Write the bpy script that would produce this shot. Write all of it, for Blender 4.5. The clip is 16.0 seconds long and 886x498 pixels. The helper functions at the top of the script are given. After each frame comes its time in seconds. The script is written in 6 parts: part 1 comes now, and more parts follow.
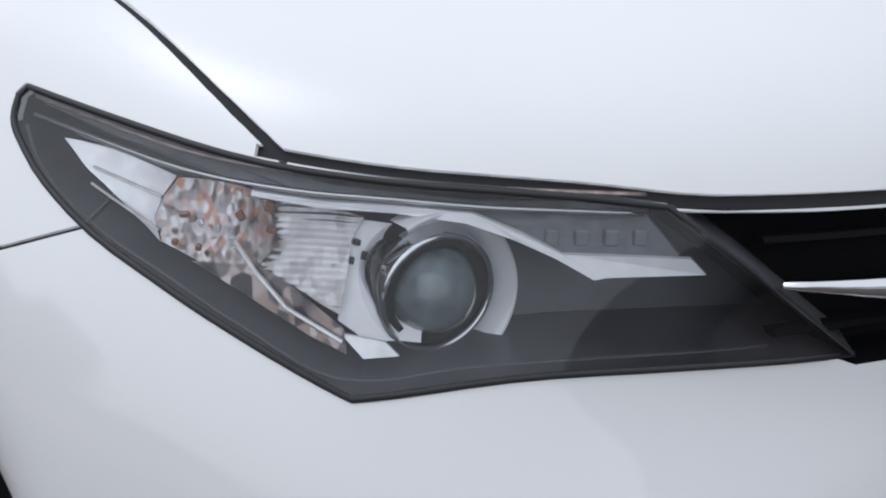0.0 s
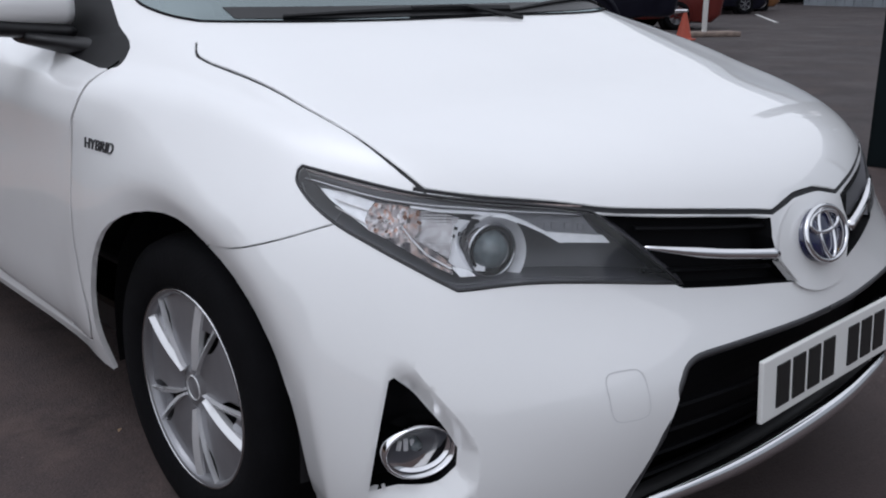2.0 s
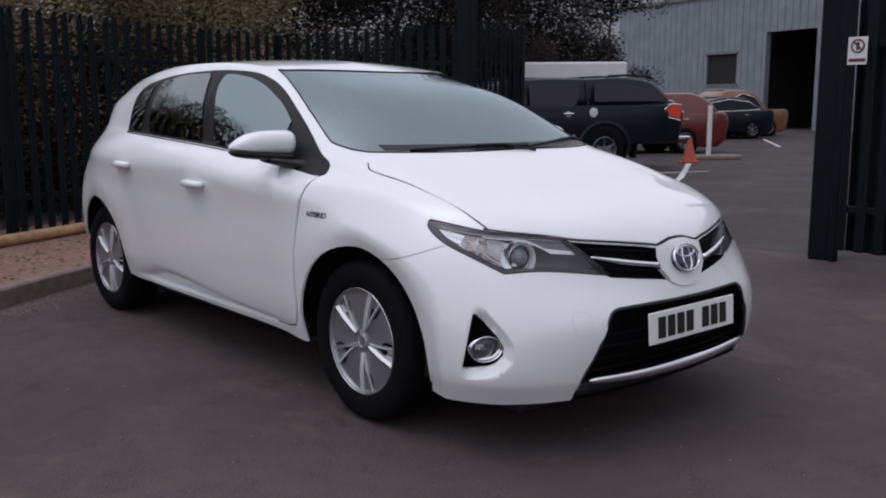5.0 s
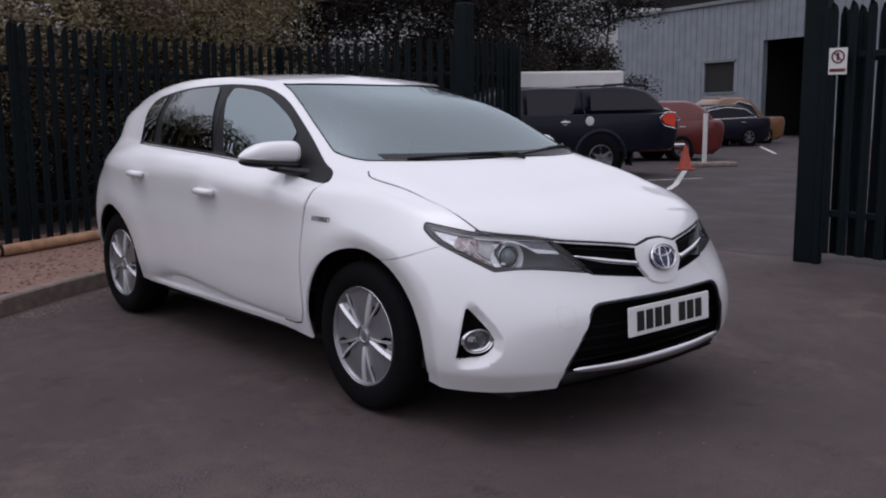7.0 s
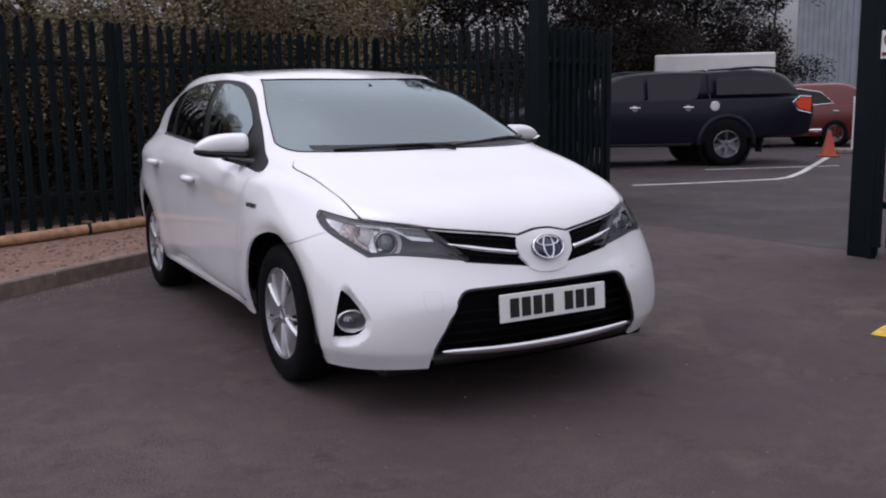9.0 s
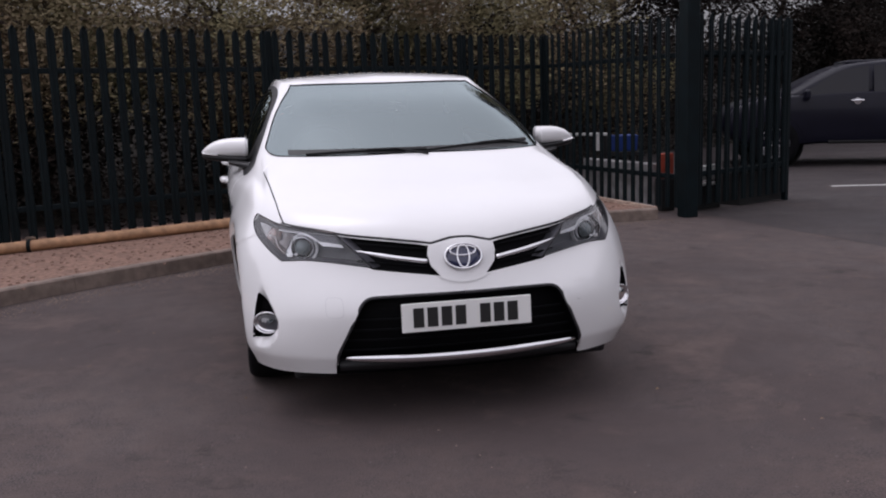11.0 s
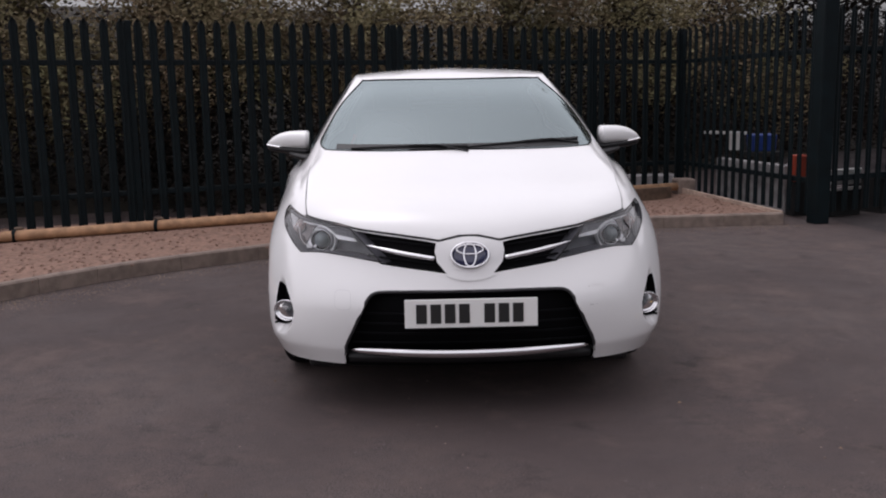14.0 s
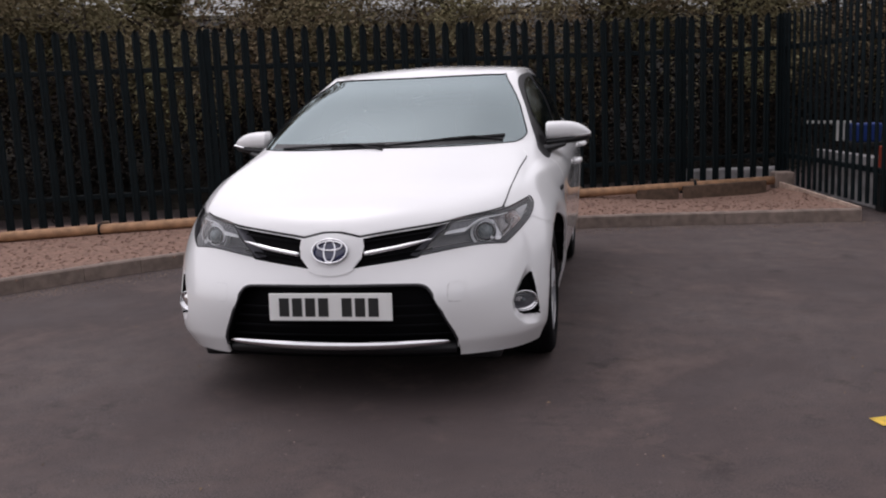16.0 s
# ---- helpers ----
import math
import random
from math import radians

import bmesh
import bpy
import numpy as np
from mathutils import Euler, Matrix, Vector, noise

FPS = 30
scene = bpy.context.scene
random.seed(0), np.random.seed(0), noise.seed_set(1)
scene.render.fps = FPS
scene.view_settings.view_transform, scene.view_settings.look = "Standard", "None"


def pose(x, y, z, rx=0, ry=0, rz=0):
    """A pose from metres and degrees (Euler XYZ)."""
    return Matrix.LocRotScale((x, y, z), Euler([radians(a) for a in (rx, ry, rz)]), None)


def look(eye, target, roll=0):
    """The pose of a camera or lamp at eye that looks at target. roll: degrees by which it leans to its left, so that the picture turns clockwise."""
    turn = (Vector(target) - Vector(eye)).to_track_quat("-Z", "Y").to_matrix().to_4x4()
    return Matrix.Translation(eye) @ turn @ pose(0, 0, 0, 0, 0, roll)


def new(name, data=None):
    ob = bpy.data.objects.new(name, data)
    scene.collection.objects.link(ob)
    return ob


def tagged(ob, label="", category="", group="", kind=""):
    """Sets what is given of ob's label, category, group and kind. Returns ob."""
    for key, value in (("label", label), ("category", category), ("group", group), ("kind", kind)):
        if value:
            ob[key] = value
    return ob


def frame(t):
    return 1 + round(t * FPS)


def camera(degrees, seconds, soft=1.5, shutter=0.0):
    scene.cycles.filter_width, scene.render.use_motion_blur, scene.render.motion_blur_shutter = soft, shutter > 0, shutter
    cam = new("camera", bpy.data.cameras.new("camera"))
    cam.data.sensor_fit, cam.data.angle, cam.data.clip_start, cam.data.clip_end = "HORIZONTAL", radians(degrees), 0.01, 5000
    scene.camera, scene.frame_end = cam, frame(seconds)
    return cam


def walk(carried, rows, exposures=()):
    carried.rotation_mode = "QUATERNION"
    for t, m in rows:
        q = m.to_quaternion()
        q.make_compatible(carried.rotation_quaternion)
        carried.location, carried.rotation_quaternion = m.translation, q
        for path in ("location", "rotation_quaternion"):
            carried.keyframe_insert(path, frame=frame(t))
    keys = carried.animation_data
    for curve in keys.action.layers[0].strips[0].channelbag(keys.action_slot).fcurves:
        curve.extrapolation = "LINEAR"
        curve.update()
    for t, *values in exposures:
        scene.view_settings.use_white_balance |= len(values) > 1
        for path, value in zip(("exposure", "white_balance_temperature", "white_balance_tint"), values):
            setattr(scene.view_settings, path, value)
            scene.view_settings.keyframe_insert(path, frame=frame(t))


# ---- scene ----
cam = camera(51.2, 16.0, soft=2.0)
PATH = [
    (0, (-0.983, -1.05, 0.999), (0.212, 0.305, 0.143), 0.3),
    (0.5, (-1.091, -1.139, 1.018), (0.147, 0.221, 0.231), 0.8),
    (1, (-1.253, -1.259, 1.049), (0.063, 0.081, 0.36), 0.8),
    (1.5, (-1.421, -1.431, 1.082), (-0.105, -0.056, 0.468), 0.4),
    (2, (-1.613, -1.605, 1.107), (-0.318, -0.188, 0.547), -0.1),
    (2.5, (-1.87, -1.799, 1.137), (-0.559, -0.369, 0.651), -0.1),
    (3, (-2.081, -2.02, 1.147), (-0.78, -0.559, 0.731), 0.2),
    (3.5, (-2.307, -2.243, 1.179), (-1.016, -0.764, 0.8), -0.2),
    (4, (-2.553, -2.453, 1.192), (-1.256, -0.971, 0.845), 0.3),
    (4.5, (-2.731, -2.676, 1.205), (-1.438, -1.186, 0.88), 0.2),
    (7, (-3.016, -3.034, 1.227), (-1.722, -1.537, 0.935), -0.3),
    (7.5, (-2.905, -3.227, 1.231), (-1.639, -1.707, 0.933), -0.7),
    (8, (-2.733, -3.461, 1.243), (-1.559, -1.872, 0.931), -0.5),
    (8.5, (-2.478, -3.661, 1.258), (-1.378, -2.021, 0.944), -0.4),
    (9, (-2.198, -3.888, 1.26), (-1.225, -2.17, 0.938), -0.8),
    (11.5, (-0.542, -4.391, 1.278), (-0.257, -2.439, 0.947), -1.5),
    (12, (-0.316, -4.42, 1.281), (-0.159, -2.457, 0.929), -1.0),
    (12.5, (-0.233, -4.432, 1.282), (-0.149, -2.464, 0.936), -0.8),
    (13, (-0.239, -4.426, 1.284), (-0.167, -2.457, 0.937), -0.8),
    (13.5, (-0.239, -4.438, 1.29), (-0.178, -2.468, 0.953), -0.2),
    (14, (-0.187, -4.444, 1.285), (-0.142, -2.472, 0.955), -1.0),
    (14.5, (0.011, -4.485, 1.284), (-0.002, -2.512, 0.955), -1.8),
    (15, (0.338, -4.478, 1.275), (0.241, -2.508, 0.944), -1.6),
    (15.5, (0.732, -4.473, 1.28), (0.494, -2.516, 0.946), -2.3),
    (16, (1.161, -4.437, 1.275), (0.786, -2.501, 0.944), -2.5),
]
walk(cam, [(t, look(eye, target, roll)) for t, eye, target, roll in PATH], [(0, .2, 5820, 10), (1, .19, 5820, 11), (2, .13, 5820, 12), (4, .06, 5800, 16), (7, .02, 5890, 21), (9, .27, 5930, 22), (11.5, .28, 6130, 21), (16, .31, 6270, 19)])

from collections import defaultdict
from mathutils.bvhtree import BVHTree

# ---- light ----
SUN_ELEV, SUN_ROT = 67.0, 303.0
world = bpy.data.worlds.new("overcast_sky")
scene.world = world
world.use_nodes = True
wn, wl = world.node_tree.nodes, world.node_tree.links
wn.clear()
w_out, w_bg, w_sky, w_hsv = (wn.new(k) for k in ("ShaderNodeOutputWorld", "ShaderNodeBackground", "ShaderNodeTexSky", "ShaderNodeHueSaturation"))
w_sky.sky_type, w_sky.sun_disc = "NISHITA", False
w_sky.sun_elevation, w_sky.sun_rotation = radians(SUN_ELEV), radians(SUN_ROT)
w_sky.air_density, w_sky.dust_density = 1.5, 4.0
w_hsv.inputs["Saturation"].default_value = 0.14
w_bg.inputs["Strength"].default_value = 0.08
wl.new(w_sky.outputs[0], w_hsv.inputs["Color"])
wl.new(w_hsv.outputs[0], w_bg.inputs["Color"])
wl.new(w_bg.outputs[0], w_out.inputs["Surface"])
sun = new("sun", bpy.data.lights.new("sun", "SUN"))
sun.data.energy, sun.data.angle, sun.data.color = 1.5, radians(179), (1.0, 0.97, 0.93)
sun.matrix_world = look((-5.8, 3.8, 16.5), (0, 0, 0))
scene.view_settings.exposure = 0.0


# ---- materials ----
def material(name, color, rough=0.5, metal=0.0, coat=0.0, vary=0.0, scale=8.0, bump=0.0, bump_scale=60.0, rand=0.0, coat_rough=0.03, coat_ior=1.5, color2=None, detail=4.0, spec=0.5):
    m = bpy.data.materials.new(name)
    m.use_nodes = True
    n, l = m.node_tree.nodes, m.node_tree.links
    b = n["Principled BSDF"]
    b.inputs["Roughness"].default_value, b.inputs["Metallic"].default_value = rough, metal
    b.inputs["Coat Weight"].default_value, b.inputs["Coat Roughness"].default_value, b.inputs["Coat IOR"].default_value = coat, coat_rough, coat_ior
    b.inputs["Base Color"].default_value = (*color, 1)
    b.inputs["Specular IOR Level"].default_value = spec
    tc = n.new("ShaderNodeTexCoord")
    if vary or color2:
        t1 = n.new("ShaderNodeTexNoise")
        t1.inputs["Scale"].default_value, t1.inputs["Detail"].default_value = scale, detail
        l.new(tc.outputs["Object"], t1.inputs["Vector"])
        mix = n.new("ShaderNodeMix")
        mix.data_type = "RGBA"
        c2 = color2 or tuple(c * (1 - vary) for c in color)
        c1 = color if color2 else tuple(min(1, c * (1 + vary)) for c in color)
        mix.inputs[6].default_value, mix.inputs[7].default_value = (*c2, 1), (*c1, 1)
        ramp = n.new("ShaderNodeMapRange")
        ramp.inputs[1].default_value, ramp.inputs[2].default_value = 0.35, 0.65
        l.new(t1.outputs["Fac"], ramp.inputs[0])
        l.new(ramp.outputs[0], mix.inputs[0])
        last = mix.outputs[2]
        if rand:
            info, geo = n.new("ShaderNodeObjectInfo"), n.new("ShaderNodeNewGeometry")
            add, hsv = n.new("ShaderNodeMath"), n.new("ShaderNodeHueSaturation")
            add.operation = "ADD"
            l.new(info.outputs["Random"], add.inputs[0])
            l.new(geo.outputs["Random Per Island"], add.inputs[1])
            mr = n.new("ShaderNodeMapRange")
            mr.inputs[2].default_value = 2.0
            mr.inputs[3].default_value, mr.inputs[4].default_value = 1 - rand, 1 + rand
            l.new(add.outputs[0], mr.inputs[0])
            l.new(mr.outputs[0], hsv.inputs["Value"])
            l.new(last, hsv.inputs["Color"])
            last = hsv.outputs[0]
        l.new(last, b.inputs["Base Color"])
    if bump:
        t2, bp = n.new("ShaderNodeTexNoise"), n.new("ShaderNodeBump")
        t2.inputs["Scale"].default_value, t2.inputs["Detail"].default_value = bump_scale, 5.0
        bp.inputs["Strength"].default_value, bp.inputs["Distance"].default_value = bump, 0.01
        l.new(tc.outputs["Object"], t2.inputs["Vector"])
        l.new(t2.outputs["Fac"], bp.inputs["Height"])
        l.new(bp.outputs[0], b.inputs["Normal"])
    return m


def glass(name, tint, rough=0.0, ior=1.45, sheen=(1, 1, 1)):
    m = bpy.data.materials.new(name)
    m.use_nodes = True
    n, l = m.node_tree.nodes, m.node_tree.links
    n.clear()
    out, mix, tr, gl, fr = (n.new(k) for k in ("ShaderNodeOutputMaterial", "ShaderNodeMixShader", "ShaderNodeBsdfTransparent", "ShaderNodeBsdfGlossy", "ShaderNodeFresnel"))
    tr.inputs["Color"].default_value = (*tint, 1)
    gl.inputs["Color"].default_value = (*sheen, 1)
    gl.inputs["Roughness"].default_value, fr.inputs["IOR"].default_value = rough, ior
    l.new(fr.outputs[0], mix.inputs[0])
    l.new(tr.outputs[0], mix.inputs[1])
    l.new(gl.outputs[0], mix.inputs[2])
    l.new(mix.outputs[0], out.inputs["Surface"])
    return m


def asphalt_material(name, tone):
    m = bpy.data.materials.new(name)
    m.use_nodes = True
    n, l = m.node_tree.nodes, m.node_tree.links
    b = n["Principled BSDF"]
    tc = n.new("ShaderNodeTexCoord")

    def tex(scale, detail, lo, hi, rough=0.6):
        t, r = n.new("ShaderNodeTexNoise"), n.new("ShaderNodeMapRange")
        t.inputs["Scale"].default_value, t.inputs["Detail"].default_value, t.inputs["Roughness"].default_value = scale, detail, rough
        r.inputs[1].default_value, r.inputs[2].default_value = lo, hi
        l.new(tc.outputs["Object"], t.inputs["Vector"])
        l.new(t.outputs["Fac"], r.inputs[0])
        return r.outputs[0]

    def blend(fac, a, c):
        x = n.new("ShaderNodeMix")
        x.data_type = "RGBA"
        l.new(fac, x.inputs[0])
        for k, v in ((6, a), (7, c)):
            if isinstance(v, tuple):
                x.inputs[k].default_value = (*(q * w for q, w in zip(v, tone)), 1)
            else:
                l.new(v, x.inputs[k])
        return x.outputs[2]

    grain = blend(tex(120, 4, 0.40, 0.64, 0.7), (0.0342, 0.0276, 0.0276), (0.1506, 0.1190, 0.1139))
    worn = blend(tex(7.0, 8, 0.40, 0.74, 0.72), grain, (0.1403, 0.1040, 0.0911))
    big = blend(tex(0.45, 7, 0.40, 0.64, 0.65), worn, (0.0684, 0.0520, 0.0504))
    oil = blend(tex(2.6, 7, 0.58, 0.70, 0.7), big, (0.0411, 0.0319, 0.0309))
    dust = blend(tex(1.1, 9, 0.54, 0.78, 0.75), oil, (0.1796, 0.1342, 0.1172))
    speck = n.new("ShaderNodeTexVoronoi")
    speck.inputs["Scale"].default_value = 9.0
    l.new(tc.outputs["Object"], speck.inputs["Vector"])
    sr = n.new("ShaderNodeMapRange")
    sr.inputs[1].default_value, sr.inputs[2].default_value, sr.inputs[3].default_value, sr.inputs[4].default_value = 0.0, 0.07, 0.5, 0.0
    l.new(speck.outputs["Distance"], sr.inputs[0])
    l.new(blend(sr.outputs[0], dust, (0.22, 0.20, 0.18)), b.inputs["Base Color"])
    rr = n.new("ShaderNodeMapRange")
    b.inputs["Specular IOR Level"].default_value = 0.30
    rr.inputs[3].default_value, rr.inputs[4].default_value = 0.68, 0.95
    l.new(tex(1.1, 6, 0.3, 0.7), rr.inputs[0])
    l.new(rr.outputs[0], b.inputs["Roughness"])
    t2, bp = n.new("ShaderNodeTexNoise"), n.new("ShaderNodeBump")
    t2.inputs["Scale"].default_value, t2.inputs["Detail"].default_value = 160, 4
    bp.inputs["Strength"].default_value, bp.inputs["Distance"].default_value = 0.6, 0.006
    l.new(tc.outputs["Object"], t2.inputs["Vector"])
    l.new(t2.outputs["Fac"], bp.inputs["Height"])
    l.new(bp.outputs[0], b.inputs["Normal"])
    return m


def reflector_material(name, stops, scale, bump, rough, flutes=0.0, metal=0.75):
    """Metallised reflector: facets of mixed tints, or fine flutes across it."""
    m = bpy.data.materials.new(name)
    m.use_nodes = True
    n, l = m.node_tree.nodes, m.node_tree.links
    b = n["Principled BSDF"]
    b.inputs["Roughness"].default_value, b.inputs["Metallic"].default_value = rough, metal
    tc, vo, ramp, bp = (n.new(k) for k in ("ShaderNodeTexCoord", "ShaderNodeTexVoronoi", "ShaderNodeValToRGB", "ShaderNodeBump"))
    vo.inputs["Scale"].default_value, vo.inputs["Randomness"].default_value = scale, 0.8
    mp = n.new("ShaderNodeMapping")
    mp.inputs["Scale"].default_value = (1.0, 1.0, 0.55)
    l.new(tc.outputs["Object"], mp.inputs["Vector"])
    l.new(mp.outputs[0], vo.inputs["Vector"])
    sep = n.new("ShaderNodeSeparateColor")
    l.new(vo.outputs["Color"], sep.inputs[0])
    l.new(sep.outputs[0], ramp.inputs[0])
    e = ramp.color_ramp.elements
    while len(e) < len(stops):
        e.new(0.5)
    for k, (p, c) in enumerate(stops):
        e[k].position, e[k].color = p, (*c, 1)
    l.new(ramp.outputs[0], b.inputs["Base Color"])
    bp.inputs["Strength"].default_value, bp.inputs["Distance"].default_value = bump, 0.004
    if flutes:
        w = n.new("ShaderNodeTexWave")
        w.bands_direction = "Z"
        w.inputs["Scale"].default_value, w.inputs["Distortion"].default_value = flutes, 0.6
        l.new(tc.outputs["Object"], w.inputs["Vector"])
        l.new(w.outputs["Fac"], bp.inputs["Height"])
    else:
        l.new(vo.outputs["Distance"], bp.inputs["Height"])
    l.new(bp.outputs[0], b.inputs["Normal"])
    return m


M = dict(
    asphalt=asphalt_material("asphalt", (.84, .83, .84)),
    car_park=asphalt_material("car_park_asphalt", (.56, .60, .64)),
    paint=material("white_car_paint", (0.79, 0.79, 0.79), 0.4, coat=1.0, vary=0.012, scale=3.0, coat_rough=0.02, coat_ior=1.7, spec=0.2),
    gap=material("panel_gap_dark", (0.012, 0.012, 0.014), 0.7),
    black=material("black_plastic", (0.009, 0.009, 0.010), 0.42, vary=0.15, scale=30, spec=0.35),
    frame=material("window_frame_black", (0.006, 0.006, 0.007), 0.5, vary=0.15, scale=30, spec=0.2),
    trim=material("grey_trim", (0.035, 0.035, 0.038), 0.35),
    pit=material("grille_black", (0.005, 0.005, 0.006), 0.6, spec=0.08),
    copper=material("copper_facet", (0.30, 0.15, 0.10), 0.25, metal=0.4),
    indic=reflector_material("indicator_facets", [(0.0, (0.10, 0.08, 0.08)), (0.25, (0.30, 0.27, 0.27)), (0.5, (0.52, 0.48, 0.48)), (0.66, (0.42, 0.20, 0.12)), (0.74, (0.36, 0.33, 0.33)), (1.0, (0.62, 0.60, 0.60))], 260, 0.10, 0.25),
    flute=reflector_material("fluted_mirror", [(0.0, (0.36, 0.34, 0.34)), (0.5, (0.44, 0.42, 0.42)), (1.0, (0.56, 0.55, 0.56))], 150, 0.2, 0.2, 75.0),
    # dark stops carry the shade low in the lamp
    shade=reflector_material("shaded_lower_facets", [(0.0, (0.04, 0.035, 0.04)), (0.5, (0.16, 0.14, 0.14)), (0.8, (0.30, 0.22, 0.19)), (1.0, (0.55, 0.52, 0.52))], 110, 0.12, 0.25),
    seam=material("fine_seam", (0.60, 0.60, 0.61), 0.6),
    seal=material("lamp_seal", (0.022, 0.022, 0.024), 0.5),
    fluted=material("fluted_reflector", (0.60, 0.57, 0.56), 0.28, metal=0.6, vary=0.15, scale=60),
    bright=material("bright_reflector", (0.90, 0.90, 0.92), 0.2, metal=0.35, vary=0.10, scale=60),
    mirror=material("mirror_reflector", (0.93, 0.93, 0.95), 0.16, metal=0.12, vary=0.04, scale=50),
    tray=material("led_tray", (0.18, 0.18, 0.20), 0.3, vary=0.15, scale=90),
    cell=material("led_cell", (0.25, 0.25, 0.27), 0.25, vary=0.1, scale=60),
    line=material("bezel_edge", (0.12, 0.12, 0.135), 0.35),
    bezel=material("headlight_bezel", (0.102, 0.102, 0.116), 0.28, vary=0.25, scale=9),
    smoke=material("smoked_reflector", (0.36, 0.29, 0.275), 0.25, metal=0.5, vary=0.3, scale=90),
    chrome=material("chrome", (0.82, 0.82, 0.84), 0.06, metal=1.0),
    satin=material("satin_metal", (0.55, 0.55, 0.56), 0.25, metal=1.0),
    alloy=material("alloy_silver", (0.27, 0.27, 0.285), 0.32, metal=0.6, coat=0.3, vary=0.05, scale=20),
    ridge=material("bright_silver", (0.76, 0.76, 0.77), 0.22, metal=0.4, coat=0.5),
    rubber=material("tyre_rubber", (0.004, 0.004, 0.005), 0.85, vary=0.2, scale=14, bump=0.15, bump_scale=120, spec=0.12),
    cabin=material("cabin_dark", (0.030, 0.031, 0.033), 0.7, vary=0.15, scale=20),
    seat=material("seat_cloth", (0.045, 0.046, 0.05), 0.9, vary=0.2, scale=60),
    wind=glass("windscreen_glass", (0.20, 0.23, 0.24), 0.0, 3.0, (0.84, 0.98, 1.0)),
    privacy=glass("side_glass", (0.08, 0.09, 0.09), 0.0, 2.4, (0.94, 1.0, 1.0)),
    lens=glass("clear_lens", (0.93, 0.94, 0.95), 0.0, 1.53),
    plate=material("plate_white", (0.78, 0.78, 0.76), 0.4),
    ink=material("plate_black", (0.01, 0.01, 0.01), 0.5),
    blue=material("emblem_blue", (0.006, 0.010, 0.055), 0.15, coat=1.0),
    red=material("red_lens", (0.5, 0.02, 0.015), 0.15, coat=1.0),
    bulb=material("projector_lens", (0.15, 0.18, 0.19), 0.08, coat=1.0, vary=0.35, scale=45),
    disc=material("brake_disc", (0.25, 0.24, 0.23), 0.4, metal=1.0),
)


# ---- building tools ----
def thing(name, label, category, group="", kind="", at=(0, 0, 0)):
    ob = new(name)
    ob.empty_display_size = 0.2
    ob.location = at
    bpy.context.view_layer.update()
    return tagged(ob, label, category, group, kind)


def part(name, bm, mat, parent, label="", smooth=False, normals=None, kind=""):
    me = bpy.data.meshes.new(name)
    bm.to_mesh(me)
    bm.free()
    if smooth:
        me.shade_smooth()
    me.materials.append(mat)
    ob = new(name, me)
    if parent is not None:
        ob.parent = parent
        ob.matrix_parent_inverse = parent.matrix_world.inverted() if parent.type == "EMPTY" else Matrix()
    if normals is not None:
        me.normals_split_custom_set_from_vertices(normals)
    return tagged(ob, label, kind=kind)


def box(bm, size, at=(0, 0, 0), rot=(0, 0, 0), bevel=0.0, seg=2, taper=None):
    r = bmesh.ops.create_cube(bm, size=1.0)
    vs = r["verts"]
    for v in vs:
        if taper and v.co.z > 0:
            v.co.x *= taper[0]
            v.co.y *= taper[1]
        v.co = Vector((v.co.x * size[0], v.co.y * size[1], v.co.z * size[2]))
    if bevel:
        es = list({e for v in vs for e in v.link_edges})
        r = bmesh.ops.bevel(bm, geom=es, offset=bevel, segments=seg, affect="EDGES", profile=0.5)
        vs = list({v for f in r["faces"] for v in f.verts} | {v for v in vs if v.is_valid})
    bmesh.ops.transform(bm, matrix=pose(*at, *rot), verts=vs)
    return vs


def lathe(bm, profile, m=Matrix(), seg=48, closed=False):
    """Revolve (radius, height) pairs round local z."""
    rows = []
    for k in range(seg):
        a = 2 * math.pi * k / seg
        rows.append([bm.verts.new(m @ Vector((r * math.cos(a), r * math.sin(a), h))) for r, h in profile])
    n = len(profile)
    for k in range(seg):
        p, q = rows[k], rows[(k + 1) % seg]
        for i in range(n if closed else n - 1):
            j = (i + 1) % n
            try:
                bm.faces.new((p[i], q[i], q[j], p[j]))
            except ValueError:
                pass
    bmesh.ops.remove_doubles(bm, verts=[v for r in rows for v in r], dist=1e-6)


def tube(bm, points, radius, seg=8, closed=False, caps=True, flat=1.0, up=(0, 0, 1)):
    pts = [Vector(p) for p in points]
    rings = []
    n = len(pts)
    for i, p in enumerate(pts):
        a = pts[(i - 1) % n] if closed or i else pts[i]
        c = pts[(i + 1) % n] if closed or i < n - 1 else pts[i]
        d = (c - a).normalized()
        s = d.cross(Vector(up))
        s = s.normalized() if s.length > 1e-4 else d.orthogonal().normalized()
        t = s.cross(d)
        r = radius(i / (n - 1)) if callable(radius) else radius
        rings.append([bm.verts.new(p + (s * math.cos(2 * math.pi * k / seg) + t * (flat * math.sin(2 * math.pi * k / seg))) * r) for k in range(seg)])
    for i in range(n if closed else n - 1):
        p, q = rings[i], rings[(i + 1) % n]
        for k in range(seg):
            bm.faces.new((p[k], p[(k + 1) % seg], q[(k + 1) % seg], q[k]))
    if caps and not closed:
        bm.faces.new(rings[0][::-1])
        bm.faces.new(rings[-1])


